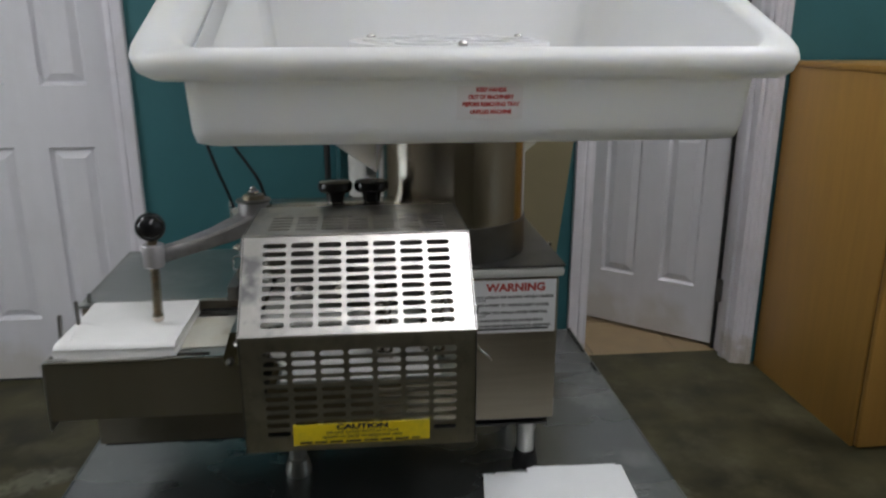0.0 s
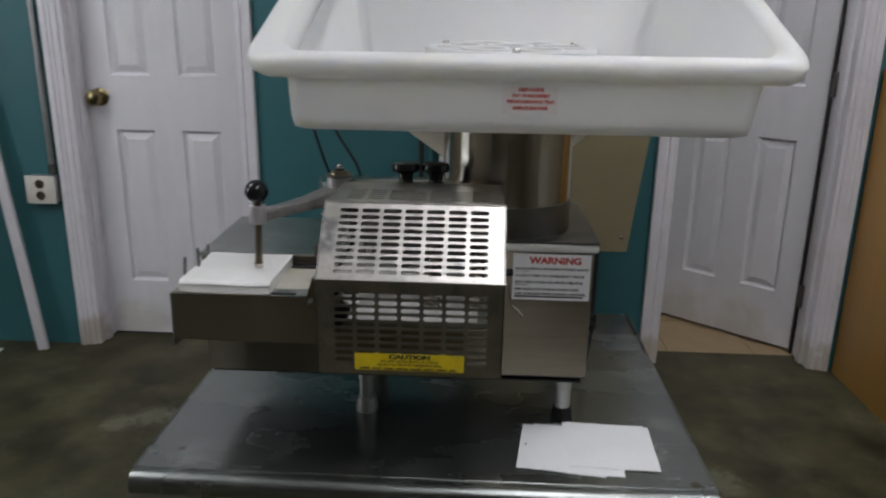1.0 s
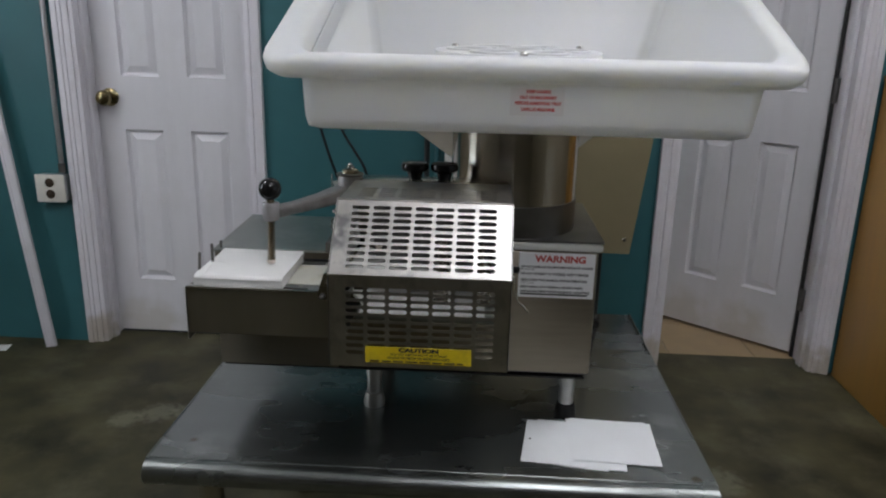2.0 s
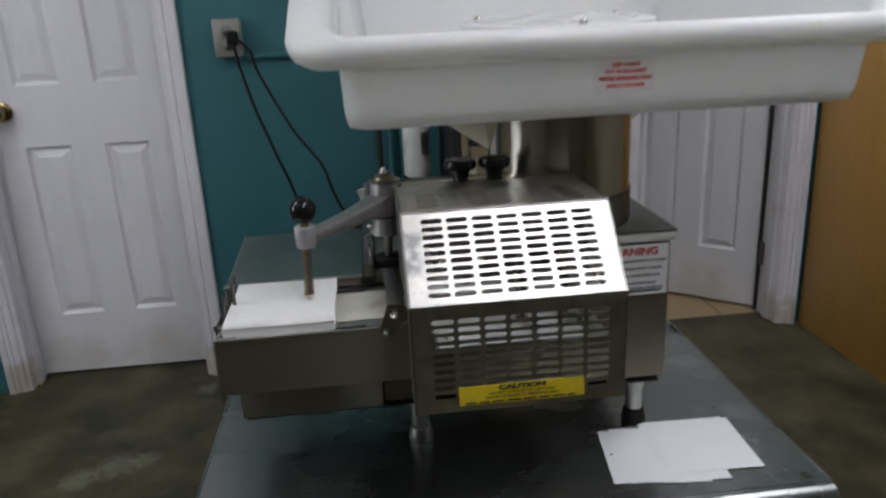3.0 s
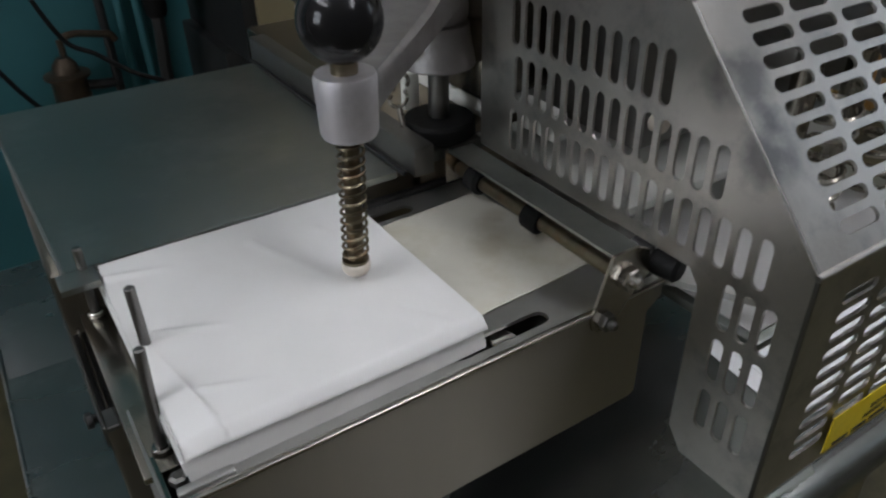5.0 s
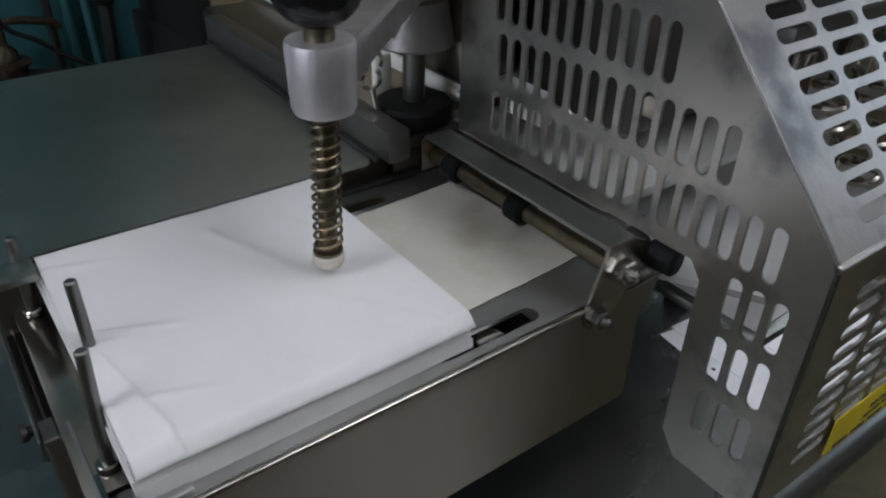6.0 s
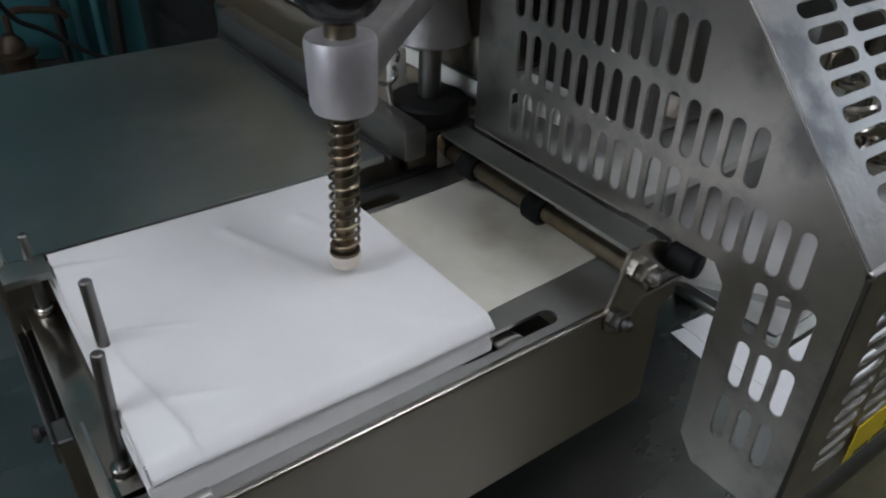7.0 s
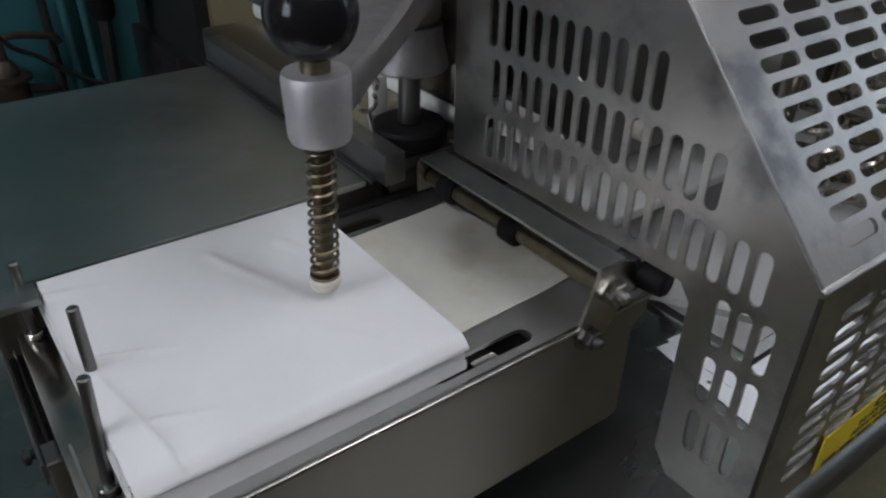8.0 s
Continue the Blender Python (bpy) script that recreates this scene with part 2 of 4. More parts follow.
def single(name, bm, material, loc, label, category, group="", kind="", smooth=35):
    """A thing that is one mesh."""
    bmesh.ops.recalc_face_normals(bm, faces=bm.faces[:])
    bmesh.ops.translate(bm, verts=bm.verts[:], vec=-Vector(loc))
    me = bpy.data.meshes.new(name)
    bm.to_mesh(me)
    bm.free()
    me.materials.append(material)
    if smooth:
        me.shade_smooth()
        me.set_sharp_from_angle(angle=radians(smooth))
    ob = new(name, me)
    ob.location = loc
    ORIGIN[ob.name] = Vector(loc)
    return tagged(ob, label, category, group, kind)


def box(x0, x1, y0, y1, z0, z1, bevel=0.0, seg=2, bm=None):
    b = bmesh.new()
    bmesh.ops.create_cube(b, size=1)
    for v in b.verts:
        v.co = Vector((x0 + (v.co.x + 0.5) * (x1 - x0), y0 + (v.co.y + 0.5) * (y1 - y0), z0 + (v.co.z + 0.5) * (z1 - z0)))
    if bevel:
        bmesh.ops.bevel(b, geom=b.edges[:], offset=bevel, segments=seg, profile=0.5, affect="EDGES")
    return join(bm, b)


def join(bm, b):
    if bm is None:
        return b
    me = bpy.data.meshes.new("tmp")
    b.to_mesh(me)
    b.free()
    bm.from_mesh(me)
    bpy.data.meshes.remove(me)
    return bm


def turned(b, m):
    bmesh.ops.transform(b, matrix=m, verts=b.verts[:])
    return b


def lathe(cx, cy, profile, n=32, bm=None, axis=None):
    """A turned body round the upright line at cx, cy; profile: radius and height."""
    b = bm or bmesh.new()
    rings = []
    for r, z in profile:
        if r < 1e-6:
            rings.append([b.verts.new((cx, cy, z))])
        else:
            rings.append([b.verts.new((cx + r * math.cos(2 * math.pi * k / n), cy + r * math.sin(2 * math.pi * k / n), z)) for k in range(n)])
    for a, c in zip(rings, rings[1:]):
        for k in range(n):
            q = [a[k % len(a)], a[(k + 1) % len(a)], c[(k + 1) % len(c)], c[k % len(c)]]
            u = []
            for v in q:
                if v not in u:
                    u.append(v)
            if len(u) > 2:
                b.faces.new(u)
    return b


def rod(p0, p1, r, n=16, bm=None, cap=0.0):
    """A round bar between two places, with slightly eased ends."""
    p0, p1 = Vector(p0), Vector(p1)
    h = (p1 - p0).length
    e = cap or min(r * 0.25, h * 0.2)
    b = lathe(0, 0, [(0, 0), (r - e, 0), (r, e), (r, h - e), (r - e, h), (0, h)], n)
    m = Matrix.Translation(p0) @ (p1 - p0).to_track_quat("Z", "Y").to_matrix().to_4x4()
    return join(bm, turned(b, m)) if bm else turned(b, m)


def curve_points(pts, steps=8):
    """A smooth line through the points."""
    P = [Vector(p) for p in pts]
    P = [2 * P[0] - P[1]] + P + [2 * P[-1] - P[-2]]
    out = []
    for i in range(1, len(P) - 2):
        a, b, c, d = P[i - 1:i + 3]
        for k in range(steps):
            t = k / steps
            out.append(0.5 * ((2 * b) + (c - a) * t + (2 * a - 5 * b + 4 * c - d) * t * t + (3 * b - a - 3 * c + d) * t ** 3))
    out.append(P[-2])
    return out


def tube(pts, r, n=8, bm=None):
    b = bm or bmesh.new()
    pts = [Vector(p) for p in pts]
    side = None
    rings = []
    for i, p in enumerate(pts):
        d = (pts[min(i + 1, len(pts) - 1)] - pts[max(i - 1, 0)]).normalized()
        if side is None:
            side = d.orthogonal().normalized()
        side = (side - d * side.dot(d)).normalized()
        up = d.cross(side)
        rings.append([b.verts.new(p + r * (math.cos(2 * math.pi * k / n) * side + math.sin(2 * math.pi * k / n) * up)) for k in range(n)])
    for a, c in zip(rings, rings[1:]):
        for k in range(n):
            b.faces.new((a[k], a[(k + 1) % n], c[(k + 1) % n], c[k]))
    b.faces.new(rings[0][::-1])
    b.faces.new(rings[-1])
    return b


def stadium(u, v, length, width, upright=False, n=5):
    """The outline of a slot with round ends, round its centre u, v."""
    r, h = width / 2, (length - width) / 2
    pts = [(h + r * math.cos(a), r * math.sin(a)) for a in [math.pi * (k / n - 0.5) for k in range(n + 1)]]
    pts += [(-x, -y) for x, y in pts]
    return [(u - y, v + x) if upright else (u + x, v + y) for x, y in pts]


def sheet(origin, U, V, outline, holes, thick):
    """A flat sheet with holes cut through it. thick goes along U x V."""
    b = bmesh.new()
    o, U, V = Vector(origin), Vector(U), Vector(V)
    N = U.cross(V).normalized()
    edges = []
    for loop in [outline, *holes]:
        vs = [b.verts.new(o + U * u + V * v) for u, v in loop]
        edges += [b.edges.new((vs[k], vs[(k + 1) % len(vs)])) for k in range(len(vs))]
    bmesh.ops.triangle_fill(b, use_beauty=True, use_dissolve=False, edges=edges, normal=N)
    made = bmesh.ops.extrude_face_region(b, geom=b.faces[:])
    bmesh.ops.translate(b, verts=[g for g in made["geom"] if isinstance(g, bmesh.types.BMVert)], vec=N * thick)
    return b


def prism(outline, at, axis, thick):
    """A solid plate: outline in the two other axes, thick along the axis."""
    b = bmesh.new()
    put = {"x": lambda u, v, w: (w, u, v), "y": lambda u, v, w: (u, w, v), "z": lambda u, v, w: (u, v, w)}[axis]
    lo = [b.verts.new(put(u, v, at)) for u, v in outline]
    hi = [b.verts.new(put(u, v, at + thick)) for u, v in outline]
    b.faces.new(lo[::-1])
    b.faces.new(hi)
    for k in range(len(lo)):
        b.faces.new((lo[k], lo[(k + 1) % len(lo)], hi[(k + 1) % len(lo)], hi[k]))
    return b


def lettering(name, text, size, place, material, parent, width=0.0, bold=0.0):
    """Flat raised letters in the plane of a south-facing panel."""
    cu = bpy.data.curves.new(name, "FONT")
    cu.body, cu.size, cu.align_x, cu.align_y, cu.extrude = text, size, "CENTER", "CENTER", 0.0001
    cu.offset = bold
    tmp = bpy.data.objects.new("tmp", cu)
    scene.collection.objects.link(tmp)
    dg = bpy.context.evaluated_depsgraph_get()
    dg.update()
    me = bpy.data.meshes.new_from_object(tmp.evaluated_get(dg))
    bpy.data.objects.remove(tmp)
    b = bmesh.new()
    b.from_mesh(me)
    xs = [v.co.x for v in b.verts]
    if width and xs:
        k = width / (max(xs) - min(xs))
        bmesh.ops.scale(b, vec=(k, 1, 1), verts=b.verts[:])
    turned(b, Matrix.Translation(place) @ Euler((radians(90), 0, 0)).to_matrix().to_4x4())
    return part(name, b, material, parent, smooth=0, recalc=False)


# ---------------------------------------------------------------- the room
WALL, BACK, HIGH = 1.66, 1.80, 2.6
XL, XR, YS = -2.3, 2.7, -4.2
LD = (-1.243, -0.620)      # opening of the closed door
RD = (0.872, 1.458)        # opening of the open door
TOP = 2.04

single("floor", box(XL - 0.1, XR + 0.1, YS - 0.1, 1.775, -0.08, 0.0), CONCRETE, (0, 0, 0), "stained sealed brown concrete floor with pale scuffs", "floor", kind="structure")

wall = thing("wall_north", (0, WALL, 0), "teal painted wall behind the machine with two doorways", "wall", kind="structure")
for x0, x1, z0, z1 in [(XL, LD[0], 0, HIGH), (LD[0], LD[1], TOP, HIGH), (LD[1], RD[0], 0, HIGH), (RD[0], RD[1], TOP, HIGH), (RD[1], XR, 0, HIGH)]:
    part("wall_panel", box(x0, x1, WALL, BACK, z0, z1), TEAL, wall, smooth=0)
single("wall_south", box(XL, XR, YS - 0.1, YS, 0, HIGH), BROWNWALL, (0, YS, 0), "brown panelled wall", "wall", kind="structure")


def side_wall(name, side, inner, y0, y1, z0, z1):
    """A side wall with one window opening through it; side is -1 for west, 1 for east."""
    xa, xb = sorted((inner, inner + 0.1 * side))
    w = thing(name, (inner, 0, 0), "tan painted wall with one window", "wall", kind="structure")
    for ya, yb, za, zb in [(YS - 0.1, y0, 0, HIGH), (y0, y1, 0, z0), (y0, y1, z1, HIGH), (y1, BACK, 0, HIGH)]:
        part("wall_panel", box(xa, xb, ya, yb, za, zb), SIDEWALL, w, smooth=0)
    win = thing("window_1" if side < 0 else "window_2", (inner, (y0 + y1) / 2, z0), "white framed window with frosted daylight glass", "window", kind="structure")
    fa, fb = sorted((inner + 0.02 * side, inner + 0.07 * side))
    pa, pb = sorted((inner + 0.046 * side, inner + 0.052 * side))
    mid = (z0 + z1) / 2
    for ya, yb, za, zb in [(y0, y1, z0, z0 + 0.05), (y0, y1, z1 - 0.05, z1), (y0, y0 + 0.05, z0 + 0.05, z1 - 0.05), (y1 - 0.05, y1, z0 + 0.05, z1 - 0.05), (y0 + 0.05, y1 - 0.05, mid - 0.015, mid + 0.015)]:
        part("window_frame", box(fa, fb, ya, yb, za, zb, 0.003), TRIM, win)
    part("pane", box(pa, pb, y0 + 0.04, y1 - 0.04, z0 + 0.04, z1 - 0.04), DAYLIGHT if side < 0 else SHADELIGHT, win, "frosted glowing pane", smooth=0)


side_wall("wall_west", -1, XL, -0.42, 0.38, 0.95, 2.05)
side_wall("wall_east", 1, XR, -1.35, -0.35, 1.25, 2.25)
single("ceiling", box(XL - 0.1, XR + 0.1, YS - 0.1, 4.0, HIGH, HIGH + 0.1), CEIL, (0, 0, HIGH), "plain white ceiling", "ceiling", kind="structure")

# the room behind the open door
single("wall_beyond", box(-2.3, 3.4, 3.8, 3.9, 0, HIGH), WALLFAR, (0, 3.8, 0), "cream wall of the next room", "wall", kind="structure")
single("wall_beyond_west", box(0.2, 0.3, BACK, 3.8, 0, HIGH), WALLFAR, (0.2, 3, 0), "cream wall of the next room", "wall", kind="structure")
single("wall_beyond_east", box(2.3, 2.4, BACK, 3.8, 0, HIGH), WALLFAR, (2.4, 3, 0), "cream wall of the next room", "wall", kind="structure")

tiles = single("tile_floor", box(0.3, 2.3, 1.775, 3.8, -0.08, -0.006), GROUT, (1.0, 2.0, 0), "tan ceramic tile floor of the next room", "floor", kind="structure")
tile_mesh = None
for i in range(6):
    for j in range(6):
        x, y = 0.305 + 0.33 * i, 1.778 + 0.33 * j
        if tile_mesh is None:
            b = box(0, 0.325, 0, 0.325, -0.02, 0.0, 0.002, 1)
            tile_mesh = bpy.data.meshes.new("tile")
            b.to_mesh(tile_mesh)
            b.free()
            tile_mesh.materials.append(TILE)
        ob = new("tile", tile_mesh)
        ob.parent = tiles
        ob.location = Vector((x, y, -0.001)) - Vector((1.0, 2.0, 0))


def casing(name, x0, x1):
    """Door frame: casing boards in front, jambs and head through the wall, stop strips."""
    t = thing(name, ((x0 + x1) / 2, WALL, 0), "white painted wooden door frame with scuffed feet", "door frame", kind="structure")
    w = 0.052
    for a, b_ in ((x0 - w, x0 + 0.004), (x1 - 0.004, x1 + w)):
        e = -1 if a < x0 - 0.01 else 1                 # which way the thick outer edge lies
        i0, i1 = (b_, a) if e < 0 else (a, b_)
        w2 = abs(i1 - i0)
        line = [(0, 0.001), (0, -0.007), (0.003, -0.009), (0.016, -0.009), (0.018, -0.005), (0.021, -0.005), (0.024, -0.011), (0.034, -0.012), (0.036, -0.018), (w2 - 0.003, -0.019), (w2, -0.016), (w2, 0.001)]
        part("casing_board", prism([(i0 + e * u, WALL + v) for u, v in line], 0, "z", TOP + 0.004), TRIM, t)
    part("head_casing", box(x0 - w, x1 + w, WALL - 0.0145, WALL, TOP + 0.006, TOP + 0.06, 0.003), TRIM, t)
    part("jamb", box(x0 - 0.001, x0 + 0.018, WALL, BACK, 0, TOP), TRIM, t)
    part("jamb", box(x1 - 0.018, x1 + 0.001, WALL, BACK, 0, TOP), TRIM, t)
    part("head_jamb", box(x0, x1, WALL, BACK, TOP - 0.018, TOP), TRIM, t)
    part("door_stop", box(x0 + 0.016, x0 + 0.03, WALL + 0.040, WALL + 0.075, 0, TOP - 0.018, 0.002), TRIM, t)
    part("door_stop", box(x1 - 0.03, x1 - 0.016, WALL + 0.040, WALL + 0.075, 0, TOP - 0.018, 0.002), TRIM, t)
    return t


def door_leaf(width, height=2.015, deep=0.035):
    """A moulded six-panel leaf from x = 0 to width, its front face at y = 0."""
    stile, mid = 0.165 * width, 0.18 * width
    pw = (width - 2 * stile - mid) / 2
    cols = [(stile, stile + pw), (stile + pw + mid, width - stile)]
    rowz = [(0.215, 0.80), (0.995, 1.60), (1.69, 1.90)]
    bm = bmesh.new()
    xs = sorted({0, width, *[c for p in cols for c in p]})
    zs = sorted({0, height, *[c for p in rowz for c in p]})
    for back in (0, 1):
        y = deep if back else 0
        sgn = -1 if back else 1
        for i in range(len(xs) - 1):
            for j in range(len(zs) - 1):
                x0, x1, z0, z1 = xs[i], xs[i + 1], zs[j], zs[j + 1]
                panel = (x0, x1) in cols and (z0, z1) in rowz
                loops = [(0, 0)]
                if panel:
                    loops = [(0, 0), (0.002, 0.009), (0.008, 0.0155), (0.012, 0.0155), (0.036, 0.0035)]
                prev = None
                for d, e in loops:
                    ring = [bm.verts.new((a, y + sgn * e, c)) for a, c in ((x0 + d, z0 + d), (x1 - d, z0 + d), (x1 - d, z1 - d), (x0 + d, z1 - d))]
                    if prev:
                        for k in range(4):
                            bm.faces.new((prev[k], prev[(k + 1) % 4], ring[(k + 1) % 4], ring[k]))
                    prev = ring
                bm.faces.new(prev)
    for a, c in ((((0, 0), (width, 0))), ((width, 0), (width, height)), ((width, height), (0, height)), ((0, height), (0, 0))):
        bm.faces.new([bm.verts.new((a[0], 0, a[1])), bm.verts.new((c[0], 0, c[1])), bm.verts.new((c[0], deep, c[1])), bm.verts.new((a[0], deep, a[1]))])
    bmesh.ops.remove_doubles(bm, verts=bm.verts[:], dist=0.0002)
    return bm


casing("door_frame_1", *LD)
casing("door_frame_2", *RD)

door = thing("door_1", (LD[0] + 0.02, 1.765, 0.012), "closed white six-panel door with a brass knob", "door", kind="structure")
part("leaf", turned(door_leaf(LD[1] - LD[0] - 0.04), Matrix.Translation((LD[0] + 0.02, 1.765, 0.012))), DOORPAINT, door, smooth=25)
kx, kz = -1.172, 0.93
knob = part("door_knob", turned(lathe(0, 0, [(0, 0), (0.032, 0), (0.033, 0.004), (0.026, 0.010), (0.013, 0.012), (0.011, 0.028), (0.018, 0.034), (0.027, 0.044), (0.029, 0.054), (0.024, 0.064), (0.012, 0.069), (0, 0.070)], 28),
                                Matrix.Translation((kx, 1.765, kz)) @ Euler((radians(90), 0, 0)).to_matrix().to_4x4()), BRASS, door, "round brass knob")

open_door = thing("door_2", (RD[1] - 0.012, BACK + 0.004, 0.012), "white six-panel door standing half open into the next room", "door", kind="structure")
swing = Matrix.Translation((RD[1] - 0.012, BACK + 0.004, 0.012)) @ Euler((0, 0, radians(-41))).to_matrix().to_4x4() @ Matrix.Translation((-0.576, 0, 0))
part("leaf", turned(door_leaf(0.573), swing), DOORPAINT, open_door, smooth=25)
# Black strip on the jamb stands in for the shaded hinge gap
part("hinge_gap_strip", box(RD[1] - 0.0300, RD[1] - 0.0195, BACK - 0.012, BACK + 0.0005, 0.003, TOP - 0.02, 0.001), BLACKED, open_door, "black strip standing in for the shaded hinge gap")
for z in (0.24, 1.02, 1.80):
    bm = rod((RD[1] - 0.016, BACK + 0.002, z - 0.045), (RD[1] - 0.016, BACK + 0.002, z + 0.045), 0.006)
    box(RD[1] - 0.03, RD[1] - 0.0185, BACK - 0.03, BACK + 0.003, z - 0.043, z + 0.043, 0.001, bm=bm)
    part("hinge", bm, STEEL_DARK, open_door, "dark steel hinge")


def ceiling_light(x, y, length, along_y, glowing):
    """A surface fluorescent fitting, unseen, with a white body and a glowing diffuser."""
    hx, hy = (0.14, length / 2) if along_y else (length / 2, 0.14)
    t = thing("ceiling_light", (x, y, HIGH), "unseen hanging fluorescent fitting with a lit diffuser", "ceiling light", "ceiling lights")
    bx, by = (0.06, hy - 0.05) if along_y else (hx - 0.05, 0.06)
    part("body", box(x - bx, x + bx, y - by, y + by, HIGH - 0.16, HIGH - 0.115, 0.006), CEIL, t)
    part("diffuser", box(x - hx, x + hx, y - hy, y + hy, HIGH - 0.205, HIGH - 0.1625, 0.006), glowing, t, "glowing prismatic diffuser", smooth=0)
    for k in (-1, 1):
        part("hanger", rod((x + k * bx * 0.7 * (not along_y), y + k * by * 0.7 * along_y, HIGH - 0.116), (x + k * bx * 0.7 * (not along_y), y + k * by * 0.7 * along_y, HIGH - 0.0005), 0.004), GALV, t)
    return t


ceiling_light(0.54, -0.90, 1.65, True, DIFFUSER)
ceiling_light(-1.5, 0.15, 1.25, True, DIFFUSER)
# Added fill: no fitting known here, it brightens the right door and cabinet
ceiling_light(1.40, 0.30, 1.25, True, DIFFUSER)
# Added fill beyond the doorway, for the open door and the tiles
ceiling_light(0.60, 2.25, 0.62, True, DIFFUSER)

# ---------------------------------------------------------------- the table
TB = 0.512
table = thing("work_table", (0.135, 0.44, 0), "low stainless steel work table with a rolled front edge", "table")
bm = box(-0.318, 0.588, 0.075, 0.825, TB - 0.030, TB, 0.003)
part("tabletop", bm, STEEL_TABLE, table, "scuffed stainless steel top")
prof = [(0.076 - 0.020 * math.sin(a), TB - 0.020 + 0.020 * math.cos(a)) for a in [math.pi * k / 10 for k in range(11)]]
prof = prof + [(0.080, TB - 0.040), (0.080, TB - 0.0005)]
part("rolled_edge", prism(prof, -0.3185, "x", 0.907), STEEL_TABLE, table, "bright rolled front edge")
part("top_sheet", box(-0.3165, 0.5865, 0.082, 0.598, TB - 0.001, TB + 0.0015, 0.0006, 1), STEEL_TABLE, table)
part("rim", box(-0.320, -0.316, 0.078, 0.826, TB - 0.036, TB + 0.0022, 0.001), STEEL_TABLE, table)
part("rim", box(0.5855, 0.5895, 0.078, 0.826, TB - 0.036, TB + 0.0022, 0.001), STEEL_TABLE, table)
for x, y in ((-0.24, 0.14), (0.51, 0.14), (-0.24, 0.76), (0.51, 0.76)):
    part("leg", lathe(x, y, [(0, 0.0), (0.016, 0.0), (0.020, 0.01), (0.020, 0.05), (0.021, 0.055), (0.021, TB - 0.03), (0, TB - 0.03)], 20), STEEL, table)
ZT = TB + 0.0015

# ---------------------------------------------------------------- the patty machine
M = thing("patty_machine", (0.10, 0.30, ZT), "stainless steel patty forming machine with a slotted guard and paper feeder", "food machine")

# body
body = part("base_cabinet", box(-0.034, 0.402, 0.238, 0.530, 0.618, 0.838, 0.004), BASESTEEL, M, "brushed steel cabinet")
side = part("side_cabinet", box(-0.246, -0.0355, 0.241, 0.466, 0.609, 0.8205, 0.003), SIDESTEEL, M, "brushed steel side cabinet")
part("cover_plate", prism([(-0.2385, 0.2325), (-0.0530, 0.2325), (-0.0530, 0.470), (-0.2465, 0.470)], 0.8215, "z", 0.0040), STEEL_PLATE, M, "flat worn steel cover plate", smooth=0)
part("plate_rim", prism([(-0.2400, 0.2330), (-0.2388, 0.2330), (-0.2468, 0.4702), (-0.2480, 0.4702)], 0.8190, "z", 0.0072), STEEL_SHELF, M, "worn pale rim of the cover plate", smooth=0)
part("cover_flange", box(-0.2430, -0.2250, 0.217, 0.2322, 0.8217, 0.8253, 0.0004), STEEL_PLATE, M, "scuffed corner flange")
part("gasket", box(0.014, 0.409, 0.234, 0.534, 0.8385, 0.852, 0.005), GASKET, M, "pale sealing strip round the top")
part("top_plate", box(0.012, 0.410, 0.236, 0.534, 0.8525, 0.8565, 0.0015), STEEL_DARK, M, "dull steel top plate")
part("step_bar", box(-0.0495, -0.0358, 0.217, 0.478, 0.8268, 0.845, 0.0012), STEEL_DARK, M, "steel edge bar")
part("hub_base", box(-0.0352, 0.0118, 0.229, 0.478, 0.8262, 0.8335, 0.0008), STEEL_DARK, M, "dull steel ledge under the hub")
# Black strip laid in the gap for the shade between plate and bar
part("shadow_gap", box(-0.0525, -0.0498, 0.226, 0.474, 0.8256, 0.8275), BLACKED, M, "black strip for the shade in the edge bar gap")
for x, y in ((0.372, 0.286), (0.020, 0.295), (0.376, 0.49), (0.020, 0.49)):
    leg = part("leg", lathe(x, y, [(0, 0.535), (0.0125, 0.535), (0.0135, 0.54), (0.0135, 0.575), (0.015, 0.577), (0.015, 0.612), (0, 0.612)], 24), STEEL_SHELF, M, "round steel leg")
    part("foot" if x < 0.1 else "rubber_foot", lathe(x, y, [(0, ZT), (0.019, ZT), (0.020, ZT + 0.006), (0.016, ZT + 0.026), (0.014, ZT + 0.027), (0, ZT + 0.027)], 24), STEEL_SHELF if x < 0.1 else RUBBER, leg, "plain steel foot" if x < 0.1 else "black rubber foot")

# Black sheets added to deepen the shade below the machine
part("underside_black_sheet", box(-0.240, 0.395, 0.245, 0.460, 0.6055, 0.6085), BLACKED, M, "black sheet added to deepen the shade underneath")
part("underside_black_sheet", box(-0.030, 0.395, 0.245, 0.522, 0.6145, 0.6178), BLACKED, M, "black sheet added to deepen the shade underneath")

# slotted guard: front, slope, top and two sides
GX0, GX1 = 0.0, 0.25
T = 0.0016
guard = part("guard", box(GX0 + 0.002, GX1 - 0.002, 0.2165, 0.219, 0.9425, 0.9485, 0.0005), STEEL_GUARD, M, "folded sheet steel guard with slots")
COLS = [0.0231 + 0.030 * k + 0.0128 for k in range(7)]
SL, SW, PITCH = 0.0256, 0.0066, 0.01035
fz0, fz1 = 0.728, 0.862
front_holes = [stadium(x, 0.842 - fz0 - PITCH * r, SL, SW) for x in COLS for r in range(10) if not (r == 9 and 0 < COLS.index(x) < 6)]
part("front_panel", sheet((GX0, 0.0, fz0), (1, 0, 0), (0, 0, 1), [(0, 0), (0.25, 0), (0.25, fz1 - fz0), (0, fz1 - fz0)], front_holes, -T), STEEL_GUARD, guard, smooth=20)
